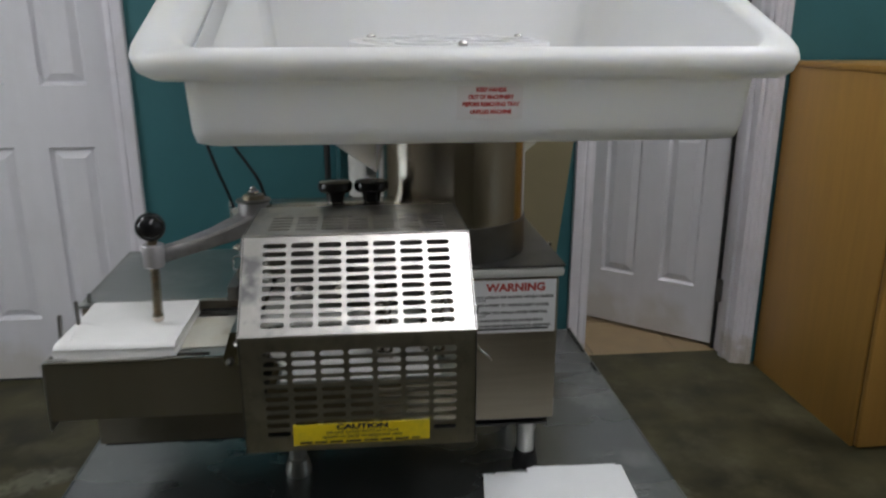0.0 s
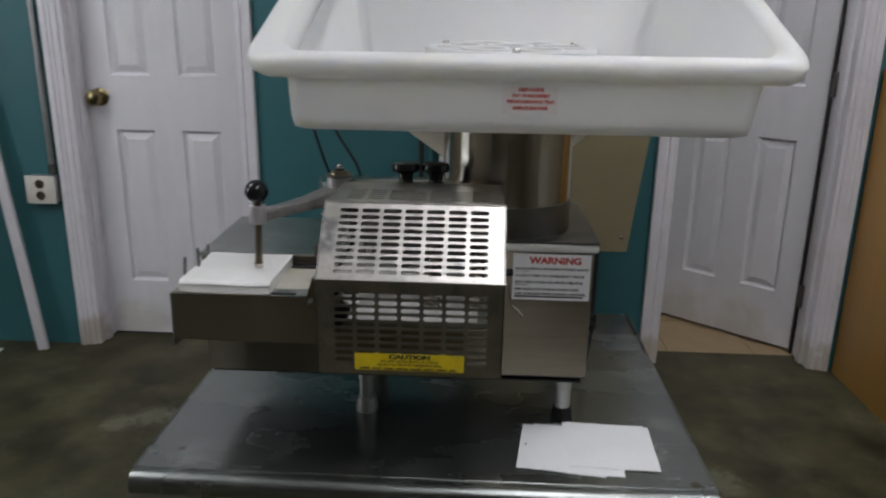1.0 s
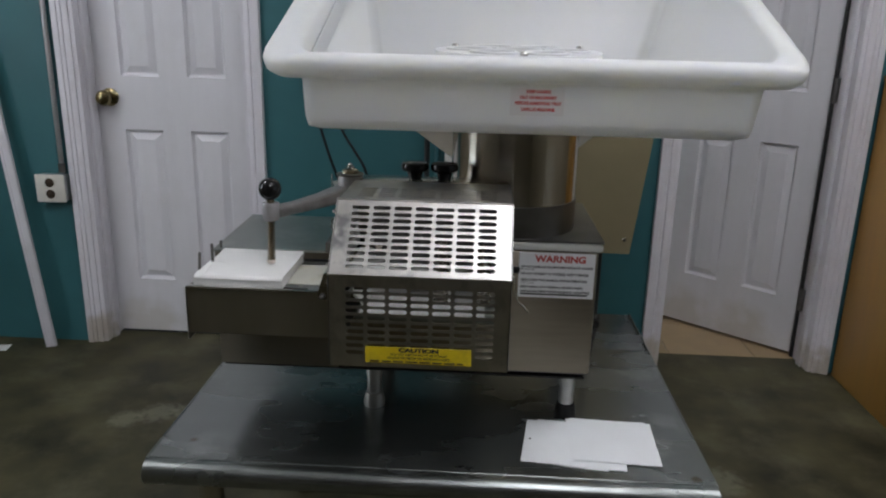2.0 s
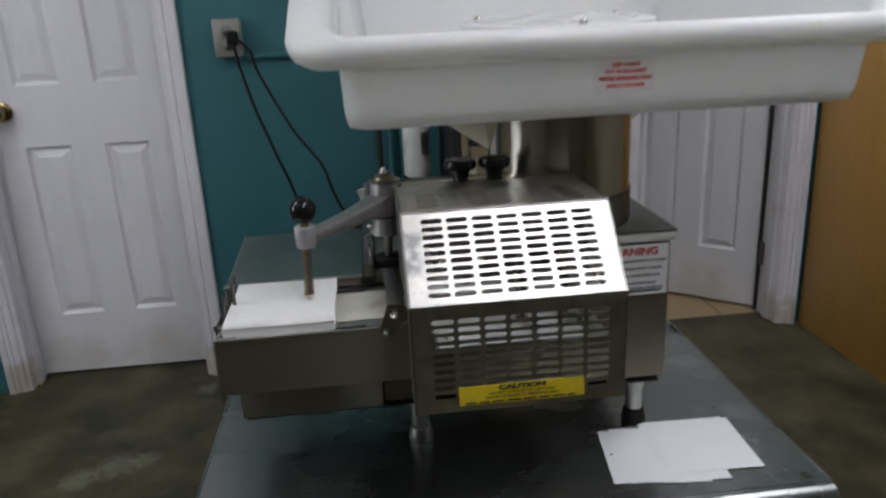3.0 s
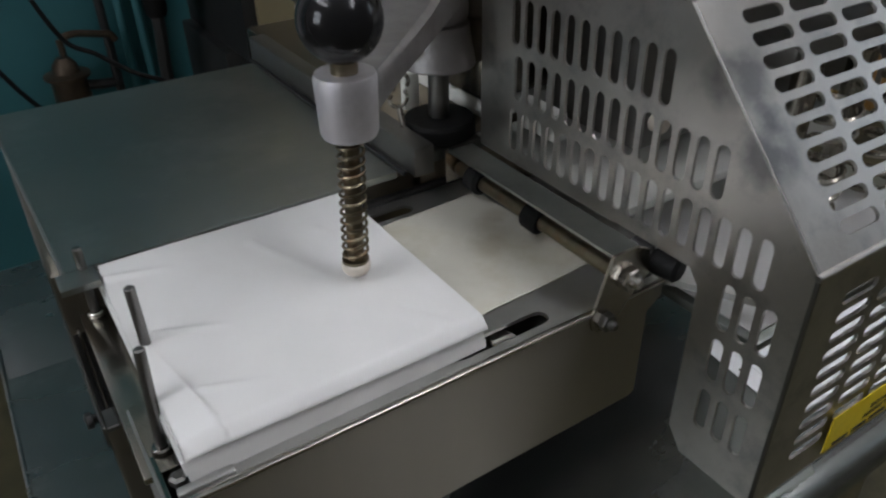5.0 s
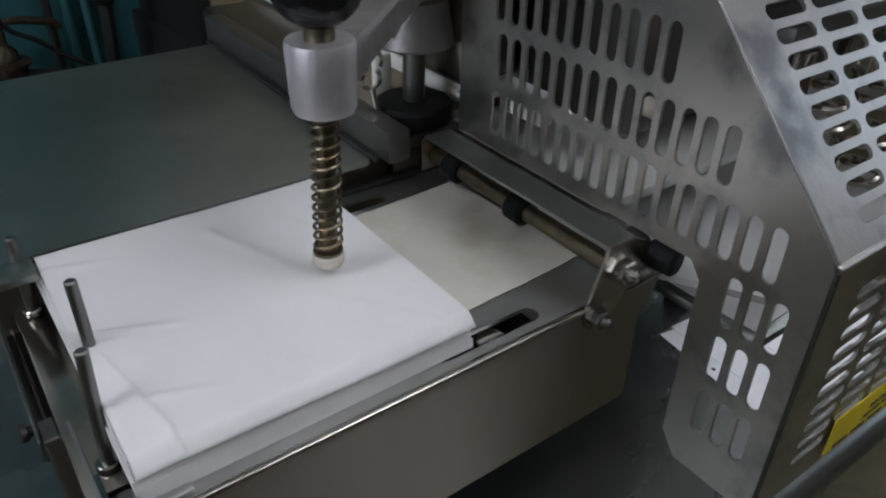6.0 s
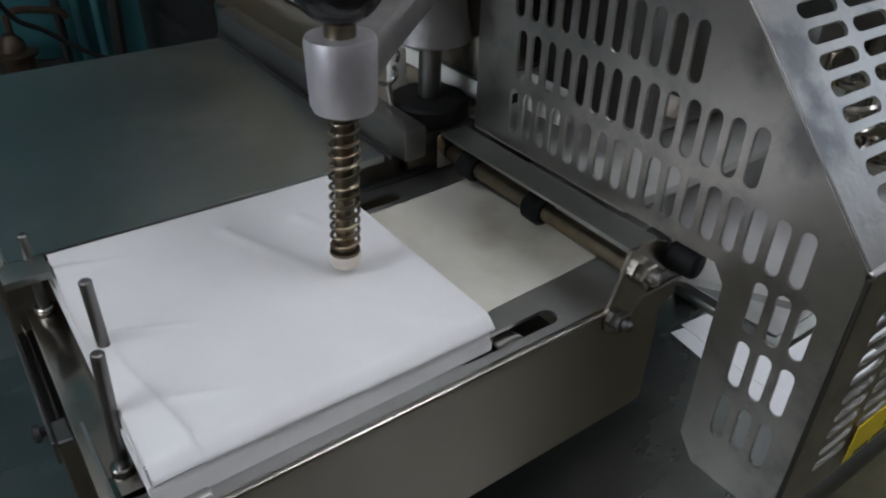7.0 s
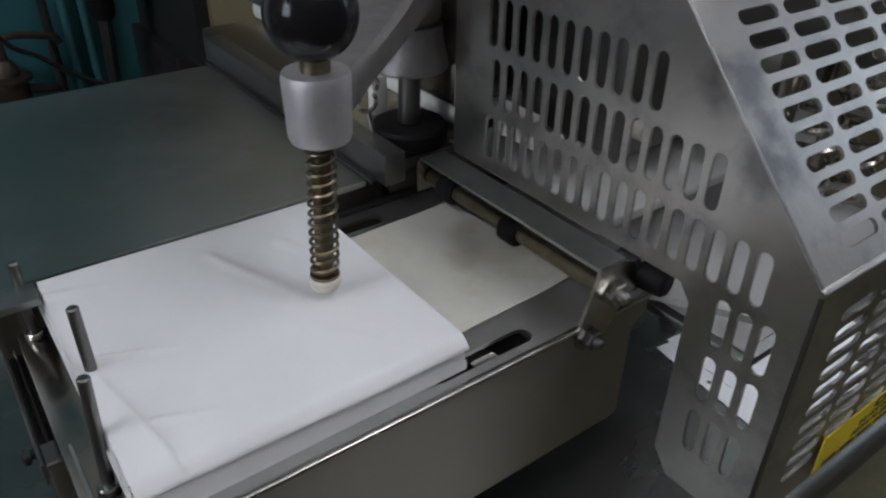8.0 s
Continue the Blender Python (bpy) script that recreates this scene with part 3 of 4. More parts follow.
sdir = Vector((0, 0.081, 0.088))
slen = sdir.length
sdir.normalize()
slope_holes = [stadium(x, slen * 0.89 - PITCH * r, SL, SW) for x in COLS for r in range(10)]
part("slope_panel", sheet((GX0 - 0.001, 0.0, fz1), (1, 0, 0), sdir, [(0, 0), (0.252, 0), (0.252, slen), (0, slen)], slope_holes, -T), STEEL_GUARD, guard, "bright sloping slotted panel", smooth=20)
top_holes = [stadium(x, 0.0245 + 0.0137 * r, SL, SW) for x in COLS for r in range(5)]
part("top_panel", sheet((GX0, 0.081, 0.950), (1, 0, 0), (0, 1, 0), [(0, 0), (0.25, 0), (0.25, 0.140), (0, 0.140)], top_holes, -T), STEEL_GUARD, guard, smooth=20)
prof = [(0, 0.728), (0.043, 0.728), (0.052, 0.740), (0.052, 0.827), (0.058, 0.835), (0.221, 0.835), (0.221, 0.950), (0.081, 0.950), (0.0, 0.862)]
side_holes = []
for z, y0, count in ((0.7640, 0.0150, 3), (0.7950, 0.0148, 3), (0.8250, 0.0152, 3), (0.8545, 0.0243, 17), (0.8850, 0.0525, 14), (0.9155, 0.0870, 11)):
    side_holes += [stadium(y0 + 0.01035 * k, z, 0.0250, 0.0068, True) for k in range(count)]
for x in (GX0, GX1 - T):
    part("side_panel", sheet((x, 0, 0), (0, 1, 0), (0, 0, 1), prof, side_holes, T), STEEL_GUARD, guard, smooth=20)
for y, z in ((0.0005, fz1), (0.0812, 0.9495)):
    part("fold", rod((GX0 - 0.001, y, z), (GX1 + 0.001, y, z), 0.0018, 10), STEEL_GUARD, guard)
for x in (GX0 + 0.0004, GX1 - 0.0004):
    bm = tube([(x, 0.0006, fz0), (x, 0.0006, fz1)], 0.0011, 8)
    tube([(x, 0.0006, fz1), (x, 0.0815, 0.9493)], 0.0011, 8, bm)
    tube([(x, 0.0815, 0.9493), (x, 0.221, 0.9493)], 0.0013, 8, bm)
    # Dark colour on these folds stands in for the edge's dim reflection
    part("fold", bm, STEEL_DARK, guard, "rounded fold, coloured dark for its dim reflection")

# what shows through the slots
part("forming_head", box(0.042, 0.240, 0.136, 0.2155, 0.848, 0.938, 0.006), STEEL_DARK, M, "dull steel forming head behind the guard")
part("mould_plate", box(0.006, 0.236, 0.112, 0.236, 0.8285, 0.8345, 0.002), GASKET, M, "pale plastic mould plate")
part("drop_plate", box(0.030, 0.244, 0.034, 0.236, 0.7845, 0.7905, 0.002), STEEL_PLATE, M)
for x in (0.150, 0.205):
    part("plunger", rod((x, 0.114, 0.7906), (x, 0.114, 0.885), 0.008), STEEL, M)
part("bearing_block", box(0.0040, 0.0130, 0.160, 0.192, 0.8560, 0.8720, 0.001), GASKET, M, "white bearing block behind the slots")
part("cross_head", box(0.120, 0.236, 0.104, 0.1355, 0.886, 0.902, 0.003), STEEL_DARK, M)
for x in (0.052, 0.100):
    part("head_bolt", rod((x, 0.1358, 0.866), (x, 0.127, 0.866), 0.0052), NYLON, M, "white nylon bolt head")
pts = [(0.150 + 0.011 * math.cos(2 * math.pi * 7 * t), 0.090 + 0.011 * math.sin(2 * math.pi * 7 * t), 0.792 + 0.086 * t) for t in [k / 168 for k in range(169)]]
part("drive_spring", tube(pts, 0.0022, 6), STEEL, M, "coiled drive spring behind the guard")
pts = [(0.212 + 0.011 * math.cos(2 * math.pi * 7 * t), 0.090 + 0.011 * math.sin(2 * math.pi * 7 * t), 0.792 + 0.086 * t) for t in [k / 168 for k in range(169)]]
part("drive_spring", tube(pts, 0.0022, 6), STEEL, M, "coiled drive spring behind the guard")

# knobs on the guard's rear edge and the black lever
for x, y in ((0.095, 0.252), (0.143, 0.252)):
    k = part("clamp_knob", lathe(x, y, [(0, 0.9500), (0.011, 0.9500), (0.012, 0.955), (0.013, 0.961), (0.020, 0.9635), (0.0228, 0.967), (0.0230, 0.973), (0.021, 0.9765), (0.006, 0.978), (0, 0.978)], 28), BLACK, M, "flat black clamping knob")
    part("stud", lathe(x, y, [(0, 0.8565), (0.0100, 0.8565), (0.0100, 0.9490), (0.007, 0.9498), (0, 0.9498)], 20), STEEL, k)
part("head_block", box(0.004, 0.246, 0.226, 0.285, 0.8575, 0.9485, 0.004), STEEL, M, "steel head block behind the guard")
LX, LY = 0.184, 0.790
lever = part("lever", rod((LX, LY, 0.906), (LX + 0.095, LY - 0.012, 0.902), 0.0085), BLACKED, M, "dark lever with a black ball end behind the machine")
part("lever_post", rod((LX, LY, 0.700), (LX, LY, 0.935), 0.0040), STEEL, lever)
part("lever_sleeve", rod((LX + 0.004, LY, 0.700), (LX + 0.004, LY, 0.872), 0.0105), GASKET, lever, "pale sleeve under the lever")
part("lever_foot", box(LX - 0.02, LX + 0.03, 0.5305, LY + 0.015, 0.680, 0.700, 0.003), STEEL_DARK, lever)
part("lever_ball", lathe(LX, LY, [(0, 0.921), (0.010, 0.923), (0.0170, 0.929), (0.0205, 0.938), (0.0205, 0.944), (0.0170, 0.953), (0.010, 0.959), (0, 0.961)], 24), BLACK, lever)

# hopper and gussets
CX, CY = 0.260, 0.350
hop_mat = mat("circular_brushed_steel", (0.46, 0.435, 0.38), 0.185, 1.0, 0.08, 5, (1, 1, 0.5), 0.04, 60, 0.02)
hp = hop_mat.node_tree.nodes["Principled BSDF"]
hp.inputs["Anisotropic"].default_value = 0.98
hp.inputs["Anisotropic Rotation"].default_value = 0.25
tg = hop_mat.node_tree.nodes.new("ShaderNodeTangent")
tg.direction_type, tg.axis = "RADIAL", "Z"
hop_mat.node_tree.links.new(tg.outputs[0], hp.inputs["Tangent"])
part("hopper", lathe(CX, CY, [(0.100, 0.8566), (0.109, 0.8566), (0.109, 1.0432), (0.104, 1.0432), (0.100, 1.0)], 72), hop_mat, M, "polished steel hopper cylinder")
part("collar", lathe(CX, CY, [(0.1092, 0.8568), (0.1108, 0.8568), (0.1108, 0.908), (0.1092, 0.909)], 72), STEEL_DARK, M, "dull collar round the hopper foot")
for fin in ([(0.163, 0.957), (0.157, 1.043), (0.040, 1.043)], [(0.364, 0.985), (0.364, 1.043), (0.436, 1.043)]):
    tip = Matrix.Translation((0, 0.3735, 1.043)) @ Matrix.Rotation(radians(-22), 4, "X") @ Matrix.Translation((0, -0.3735, -1.043))
    part("gusset", turned(prism(fin, 0.372, "y", 0.003), tip), STEEL_MIRROR, M, "bright triangular steel gusset")

# warning and caution labels
lab = part("warning_label", box(0.2715, 0.3975, 0.2362, 0.2378, 0.757, 0.8355, 0.0004, 1), LABEL, M, "white warning label with red heading")
ly = 0.2360
lettering("heading", "WARNING", 0.0155, (0.3400, ly, 0.8245), INK_RED, lab, 0.084, 0.0006)
for z, s, w in ((0.8105, "DO NOT OPERATE THIS MACHINE WITHOUT GUARDS", 0.118), (0.7985, "DO NOT ATTEMPT TO OVERRIDE SAFETY DEVICES", 0.112), (0.7875, "READ OPERATORS MANUAL BEFORE OPERATING", 0.110),
                (0.7755, "KEEP HANDS AWAY FROM ALL MOVING PARTS", 0.104), (0.7675, "UNPLUG MACHINE BEFORE CLEANING, ADJUSTING,", 0.116)):
    lettering("line", s, 0.0054, (0.2755 + w / 2, ly, z), INK_BLACK, lab, w, 0.00022)
for z, w, s in ((0.8060, 0.022, "IN PLACE"), (0.7830, 0.022, "MACHINE"), (0.7630, 0.112, "")):
    if s:
        lettering("line", s, 0.0042, (0.2755 + w / 2, ly, z), INK_BLACK, lab, w)
    else:
        part("line", box(0.2755, 0.2755 + w, ly - 0.0001, ly + 0.0001, z - 0.0014, z + 0.0014), INK_BLACK, lab, smooth=0)

cau = part("caution_label", box(0.051, 0.199, -0.0022, -0.0016, 0.7355, 0.7600, 0.0002, 1), YELLOW, M, "worn yellow caution label")
ly = -0.0024
lettering("heading", "CAUTION", 0.0080, (0.1255, ly, 0.7557), INK_BLACK, cau, 0.056, 0.0005)
lettering("line", "DO NOT CATCH PATTY AS IT FALLS", 0.0042, (0.1255, ly, 0.7492), INK_BLACK, cau, 0.078, 0.00012)
lettering("line", "ALLOW TO DROP TO RECEIVING AREA", 0.0042, (0.1255, ly, 0.7440), INK_BLACK, cau, 0.088, 0.00012)
for x0, x1 in ((0.058, 0.071), (0.074, 0.087), (0.090, 0.104), (0.107, 0.124), (0.127, 0.142), (0.145, 0.158), (0.161, 0.176), (0.179, 0.188)):
    part("line", box(x0, x1, ly - 0.0001, ly + 0.0001, 0.7372, 0.7396), INK_BLACK, cau, smooth=0)

# paper feeder
fy = 0.085
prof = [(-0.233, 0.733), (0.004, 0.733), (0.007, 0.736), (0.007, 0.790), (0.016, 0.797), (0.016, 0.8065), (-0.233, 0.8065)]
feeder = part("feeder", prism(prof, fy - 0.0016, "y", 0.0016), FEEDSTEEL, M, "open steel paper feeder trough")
part("end_plate", prism([(fy, 0.733), (0.234, 0.733), (0.234, 0.786), (fy, 0.800)], -0.2335, "x", 0.0016), STEEL, feeder)
part("end_flange", prism([(fy - 0.0022, 0.7215), (0.110, 0.7215), (0.234, 0.733), (0.234, 0.786), (fy - 0.0022, 0.806)], -0.2352, "x", 0.0012), STEEL_SHELF, feeder, "thin folded end flange", smooth=0)
part("front_lip", box(-0.233, 0.018, fy - 0.003, fy + 0.0005, 0.8050, 0.8072, 0.0008), STEEL_MIRROR, feeder, "bright worn front edge")
part("lip_bead", rod((-0.2325, fy - 0.0022, 0.8064), (0.0165, fy - 0.0022, 0.8064), 0.0008, 10), STEEL, feeder, "bright rounded bead of the front edge")
shelf_out = [(-0.222, fy), (0.016, fy), (0.016, 0.236), (-0.222, 0.236)]
holes = [stadium(-0.078, fy + 0.0108, 0.056, 0.0095), stadium(-0.078, 0.222, 0.056, 0.010)]
part("feeder_shelf", sheet((0, 0, 0.8035), (1, 0, 0), (0, 1, 0), shelf_out, holes, 0.002), STEEL_SHELF, feeder, "worn steel shelf with adjusting slots")
part("slot_stop", lathe(-0.075, fy + 0.0118, [(0, 0.7940), (0.0066, 0.7940), (0.0070, 0.7950), (0.0070, 0.8002), (0.0064, 0.8010), (0, 0.8012)], 24), CHROME, feeder, "dull round slot stop")
part("feeder_floor", box(-0.230, 0.006, fy + 0.001, 0.234, 0.7350, 0.7370), STEEL_DARK, feeder)
part("rear_rail", box(-0.088, 0.010, 0.2335, 0.2388, 0.8055, 0.8090, 0.0008), BLACKED, feeder, "black rear rail")
bar = part("end_bar", box(-0.2385, -0.2125, 0.112, 0.2385, 0.7925, 0.7965, 0.001), STEEL, feeder, "steel bar that carries the stop pins")
part("end_wall", box(-0.2462, -0.2448, 0.150, 0.2385, 0.785, 0.7960, 0.0004, 1), STEEL_DARK, feeder, "thin outer end wall")
part("end_cover", box(-0.2446, -0.2388, 0.150, 0.163, 0.7920, 0.7950, 0.0006, 1), STEEL_DARK, feeder)
part("end_channel", box(-0.2446, -0.2345, 0.164, 0.238, 0.7835, 0.786, 0.0005), BLACKED, feeder, "black channel beside the trough")
part("guide_wire", rod((-0.2412, 0.164, 0.789), (-0.2412, 0.238, 0.789), 0.0008, 8), STEEL, feeder)
part("wing_screw", turned(lathe(0, 0, [(0, 0), (0.0022, 0), (0.0022, 0.002), (0.0036, 0.0022), (0.0038, 0.0045), (0.0025, 0.0052), (0, 0.0053)], 16), Matrix.Translation((-0.2462, 0.166, 0.789)) @ Euler((0, radians(-90), 0)).to_matrix().to_4x4()), BLACKED, feeder)
for x, y, z, lx, ly in ((-0.2310, 0.2325, 0.837, 0.001, 0.0), (-0.2190, 0.161, 0.852, 0.0, 0.0), (-0.2280, 0.123, 0.848, 0.003, 0.002)):
    pin = part("stop_pin", rod((x, y, 0.7965), (x + lx, y + ly, z), 0.0023, 14), STEEL_DARK, feeder, "upright steel stop pin")
    part("pin_collar", rod((x, y, 0.7966), (x, y, 0.8000), 0.0042, 14), CHROME, pin)
part("corner_block", box(-0.230, -0.208, fy + 0.001, fy + 0.0052, 0.8056, 0.8085, 0.001), STEEL_SHELF, feeder)
part("corner_screw", lathe(-0.2275, fy + 0.0100, [(0, 0.8056), (0.0036, 0.8056), (0.0036, 0.8085), (0.0022, 0.8095), (0, 0.8095)], 6), STEEL_DARK, feeder)

# pickup bracket with its shaft, rubber rings and nuts
br = part("pickup_bracket", prism([(0.0835, 0.8345), (0.2212, 0.8345), (0.2212, 0.836), (0.0835, 0.836)], -0.0235, "x", 0.017), STEEL_PLATE, M, "bent steel strip over the pickup shaft")
bm = prism([(-0.0235, 0.8359), (-0.008, 0.8359), (0.000, 0.832), (0.002, 0.818), (-0.008, 0.809), (-0.0175, 0.796), (-0.0210, 0.7940), (-0.0290, 0.7940), (-0.0325, 0.7965), (-0.0340, 0.803)], 0.0817, "y", 0.0018)
part("bracket_tab", bm, STEEL, br)
fold = [(y - 0.015, z_) for y, z_ in ((0.2362, 0.836), (0.2392, 0.8348), (0.2405, 0.832), (0.2405, 0.813), (0.2390, 0.813), (0.2390, 0.8315), (0.2380, 0.8336), (0.2362, 0.8345))]
part("bracket_tail", prism(fold, -0.0235, "x", 0.017), STEEL, br)
sh = part("pickup_shaft", rod((-0.0146, 0.0817, 0.8210), (-0.0140, 0.224, 0.8208), 0.0044), SPRING, M, "stained round shaft")
for y in (0.1500, 0.2042):
    part("rubber_ring", rod((-0.0142, y - 0.0065, 0.8209), (-0.0142, y + 0.0065, 0.8208), 0.0080, 18), RUBBER, sh, "black rubber ring")


def nut(p, axis, r, h, parent, metal=CHROME, label="bright hexagon nut"):
    b = lathe(0, 0, [(0, 0), (r * 0.92, 0), (r, h * 0.15), (r, h * 0.85), (r * 0.9, h), (0, h)], 6)
    b = join(b, lathe(0, 0, [(0, h), (r * 0.55, h), (r * 0.55, h * 1.5), (r * 0.35, h * 1.8), (0, h * 1.85)], 14))
    turned(b, Matrix.Translation(p) @ Vector(axis).to_track_quat("Z", "Y").to_matrix().to_4x4())
    return part("nut", b, metal, parent, label, 30)


nut((-0.0148, 0.0817, 0.8222), (0, -1, 0), 0.0062, 0.0055, br)
nut((-0.0255, 0.0817, 0.8005), (0, -1, 0), 0.0050, 0.0045, br, STEEL_DARK, "dark bolt head")
catch = part("catch", rod((0.0080, 0.0855, 0.8215), (0.0115, 0.0705, 0.8210), 0.0072, 16), RUBBER, M, "black rubber catch")
part("catch_link", rod((0.0065, 0.0985, 0.8260), (0.0080, 0.0870, 0.8235), 0.0042, 12), BLACKED, catch)
part("guide_strip", box(-0.0005, 0.0110, 0.094, 0.160, 0.8147, 0.8162, 0.0004), GASKET, M, "pale guide strip under the guard")
part("outfeed_plate", prism([(0.0165, 0.104), (0.046, 0.104), (0.046, 0.040), (0.0195, 0.086)], 0.8010, "z", 0.0040), GASKET, M, "pale plate beside the feeder")
part("slide_rail", box(-0.002, 0.012, 0.087, 0.232, 0.8085, 0.8145, 0.001), STEEL_DARK, M)

# swing arm with spring presser and black ball
PX, PY = -0.0125, 0.252
post = part("pivot_post", lathe(PX, PY, [(0, 0.905), (0.0195, 0.905), (0.0205, 0.908), (0.0205, 0.949), (0.019, 0.952), (0, 0.952)], 32), CAST_ARM, M, "cast pivot hub")
part("washer", lathe(PX, PY, [(0, 0.9525), (0.0225, 0.9525), (0.0225, 0.955), (0.015, 0.956), (0, 0.956)], 28), STEEL_DARK, post)
part("crown_washer", lathe(PX, PY, [(0, 0.9561), (0.015, 0.9561), (0.013, 0.961), (0, 0.962)], 24), SPRING, post)
nut((PX, PY, 0.961), (0, 0, 1), 0.0075, 0.006, post)
KX, KY = -0.1186, 0.1514      # ball and collar
FX, FY = -0.1215, 0.1521      # foot; the rod leans a little
a = Vector((KX - PX, KY - PY, 0)).normalized()
s = Vector((-a.y, a.x, 0))
bm = bmesh.new()
stations = [(-0.002, 0.912, 0.940, 0.0190), (0.022, 0.911, 0.935, 0.0172), (0.060, 0.907, 0.926, 0.0138), (0.105, 0.903, 0.920, 0.0100), (0.140, 0.900, 0.918, 0.0085)]
rings = []
for d, z0, z1, w in stations:
    c = Vector((PX, PY, 0)) + a * d
    rings.append([bm.verts.new(c + s * (w * sx) + Vector((0, 0, z))) for sx, z in ((-0.8, z0), (0.8, z0), (1, z0 + 0.003), (1, z1 - 0.003), (0.8, z1), (-0.8, z1), (-1, z1 - 0.003), (-1, z0 + 0.003))])
for r0, r1 in zip(rings, rings[1:]):
    for k in range(8):
        bm.faces.new((r0[k], r0[(k + 1) % 8], r1[(k + 1) % 8], r1[k]))
bm.faces.new(rings[0])
bm.faces.new(rings[-1])
arm = part("swing_arm", bm, CAST_ARM, M, "cast aluminium swing arm")
part("arm_collar", lathe(KX, KY, [(0.005, 0.8970), (0.0117, 0.8970), (0.0126, 0.899), (0.0133, 0.9222), (0.0127, 0.9242), (0.005, 0.9242)], 32), CAST, arm, "rough cast collar")
part("ball_stem", rod((KX, KY, 0.9200), (KX, KY, 0.934), 0.0058), SPRING, arm)
prof = [(0, 0.9280)] + [(0.0174 * math.sin(t), 0.9455 - 0.0175 * math.cos(t)) for t in [math.pi * k / 18 for k in range(1, 18)]] + [(0, 0.9630)]
part("ball_knob", lathe(KX, KY, prof, 36), BLACK, arm, "glossy black ball knob")
rod_at = lambda z: (FX + (KX - FX) * (z - 0.829) / 0.075, FY + (KY - FY) * (z - 0.829) / 0.075, z)
part("presser_rod", rod(rod_at(0.8315), rod_at(0.903), 0.0040), SPRING, arm)
pts = []
for t in [k / 336 for k in range(337)]:
    c = rod_at(0.8350 + 0.0635 * t)
    pts.append((c[0] + 0.0057 * math.cos(2 * math.pi * 14 * t), c[1] + 0.0057 * math.sin(2 * math.pi * 14 * t), c[2]))
part("spring", tube(pts, 0.00076, 6), SPRING, arm, "coiled presser spring")
part("presser_foot", lathe(FX, FY, [(0, 0.8258), (0.0030, 0.8260), (0.0056, 0.8272), (0.0068, 0.8292), (0.0068, 0.8322), (0.0060, 0.8332), (0, 0.8332)], 24), NYLON, arm, "stained white nylon foot")
part("foot_washer", lathe(FX, FY, [(0.0040, 0.8333), (0.0064, 0.8333), (0.0064, 0.8346), (0.0040, 0.8346)], 20), SPRING, arm, "brown stained washer")
hub = part("lower_hub", lathe(-0.0135, 0.246, [(0, 0.8800), (0.0215, 0.8800), (0.0222, 0.8812), (0.0195, 0.8950), (0.0185, 0.9045), (0, 0.9045)], 32), CAST_ARM, M, "cast lower hub")
nut((-0.0135 - 0.0188, 0.246 - 0.006, 0.8930), (-1, -0.3, 0), 0.0055, 0.005, hub)
part("adjusting_disc", lathe(-0.0120, 0.2490, [(0, 0.8338), (0.0212, 0.8338), (0.0228, 0.8355), (0.0228, 0.8435), (0.0212, 0.8455), (0, 0.8460)], 40), RUBBER, M, "black round adjusting knob")
part("disc_shaft", rod((-0.0125, 0.2485, 0.8455), (-0.0132, 0.2465, 0.8805), 0.0064), STEEL_DARK, M)
bm = bmesh.new()
for k in range(12):
    c = 0.9080 + 0.0042 * k
    lathe(-0.040, 0.236, [(0, c - 0.0017), (0.0012, c - 0.0012), (0.0017, c), (0.0012, c + 0.0012), (0, c + 0.0017)], 10, bm)
part("bead_chain", bm, CHROME, M, "bright bead chain")
for cx, cz, turn in ((-0.0385, 0.8725, 0), (-0.0397, 0.8630, 180)):
    ring = [(cx + 0.0060 * math.cos(radians(turn + a)), 0.2495, cz + 0.0052 * math.sin(radians(turn + a))) for a in range(-40, 231, 15)]
    part("spring_hook" if turn == 0 else "spring_eye", tube(ring, 0.0012, 8), CHROME, M, "bright wire hook")
part("eye_stem", rod((-0.0395, 0.2492, 0.8580), (-0.0385, 0.2470, 0.8455), 0.0020, 10), CHROME, M)
part("pale_guide", box(-0.016, -0.004, 0.284, 0.290, 0.8336, 0.8620, 0.002), GASKET, M, "pale block behind the adjusting knob")
part("rear_flag", prism([(-0.052, 0.931), (-0.040, 0.934), (-0.040, 0.917), (-0.046, 0.912)], 0.300, "y", 0.002), GASKET, M, "pale bent plate behind the pivot")
part("peg", rod((-0.036, 0.2985, 0.905), (-0.036, 0.2985, 0.940), 0.0042), STEEL_DARK, M)

# guard latch wire and power cord
part("latch_wire", tube(curve_points([(0.2525, 0.09, 0.846), (0.258, 0.083, 0.838), (0.2592, 0.080, 0.825), (0.2640, 0.080, 0.806), (0.2720, 0.080, 0.798), (0.2800, 0.080, 0.789)], 6), 0.0016, 6), CHROME, M, "bent latch wire")
part("latch_screw", rod((0.2508, 0.092, 0.850), (0.264, 0.088, 0.851), 0.0055), RUBBER, M)
part("power_cord", tube(curve_points([(0.4025, 0.36, 0.668), (0.424, 0.36, 0.672), (0.432, 0.37, 0.658), (0.424, 0.40, 0.640), (0.430, 0.47, 0.58), (0.46, 0.60, ZT + 0.005), (0.50, 0.78, ZT + 0.005), (0.45, 0.85, 0.30)], 6), 0.004, 8), RUBBER, M, "black power cord")
part("cord_gland", rod((0.4018, 0.36, 0.668), (0.410, 0.36, 0.668), 0.008), RUBBER, M)

# ---------------------------------------------------------------- the feed tray on the hopper
tray = thing("feed_tray", (0.265, 0.41, 1.0435), "white moulded plastic feed tray with a thick rolled rim", "tray")


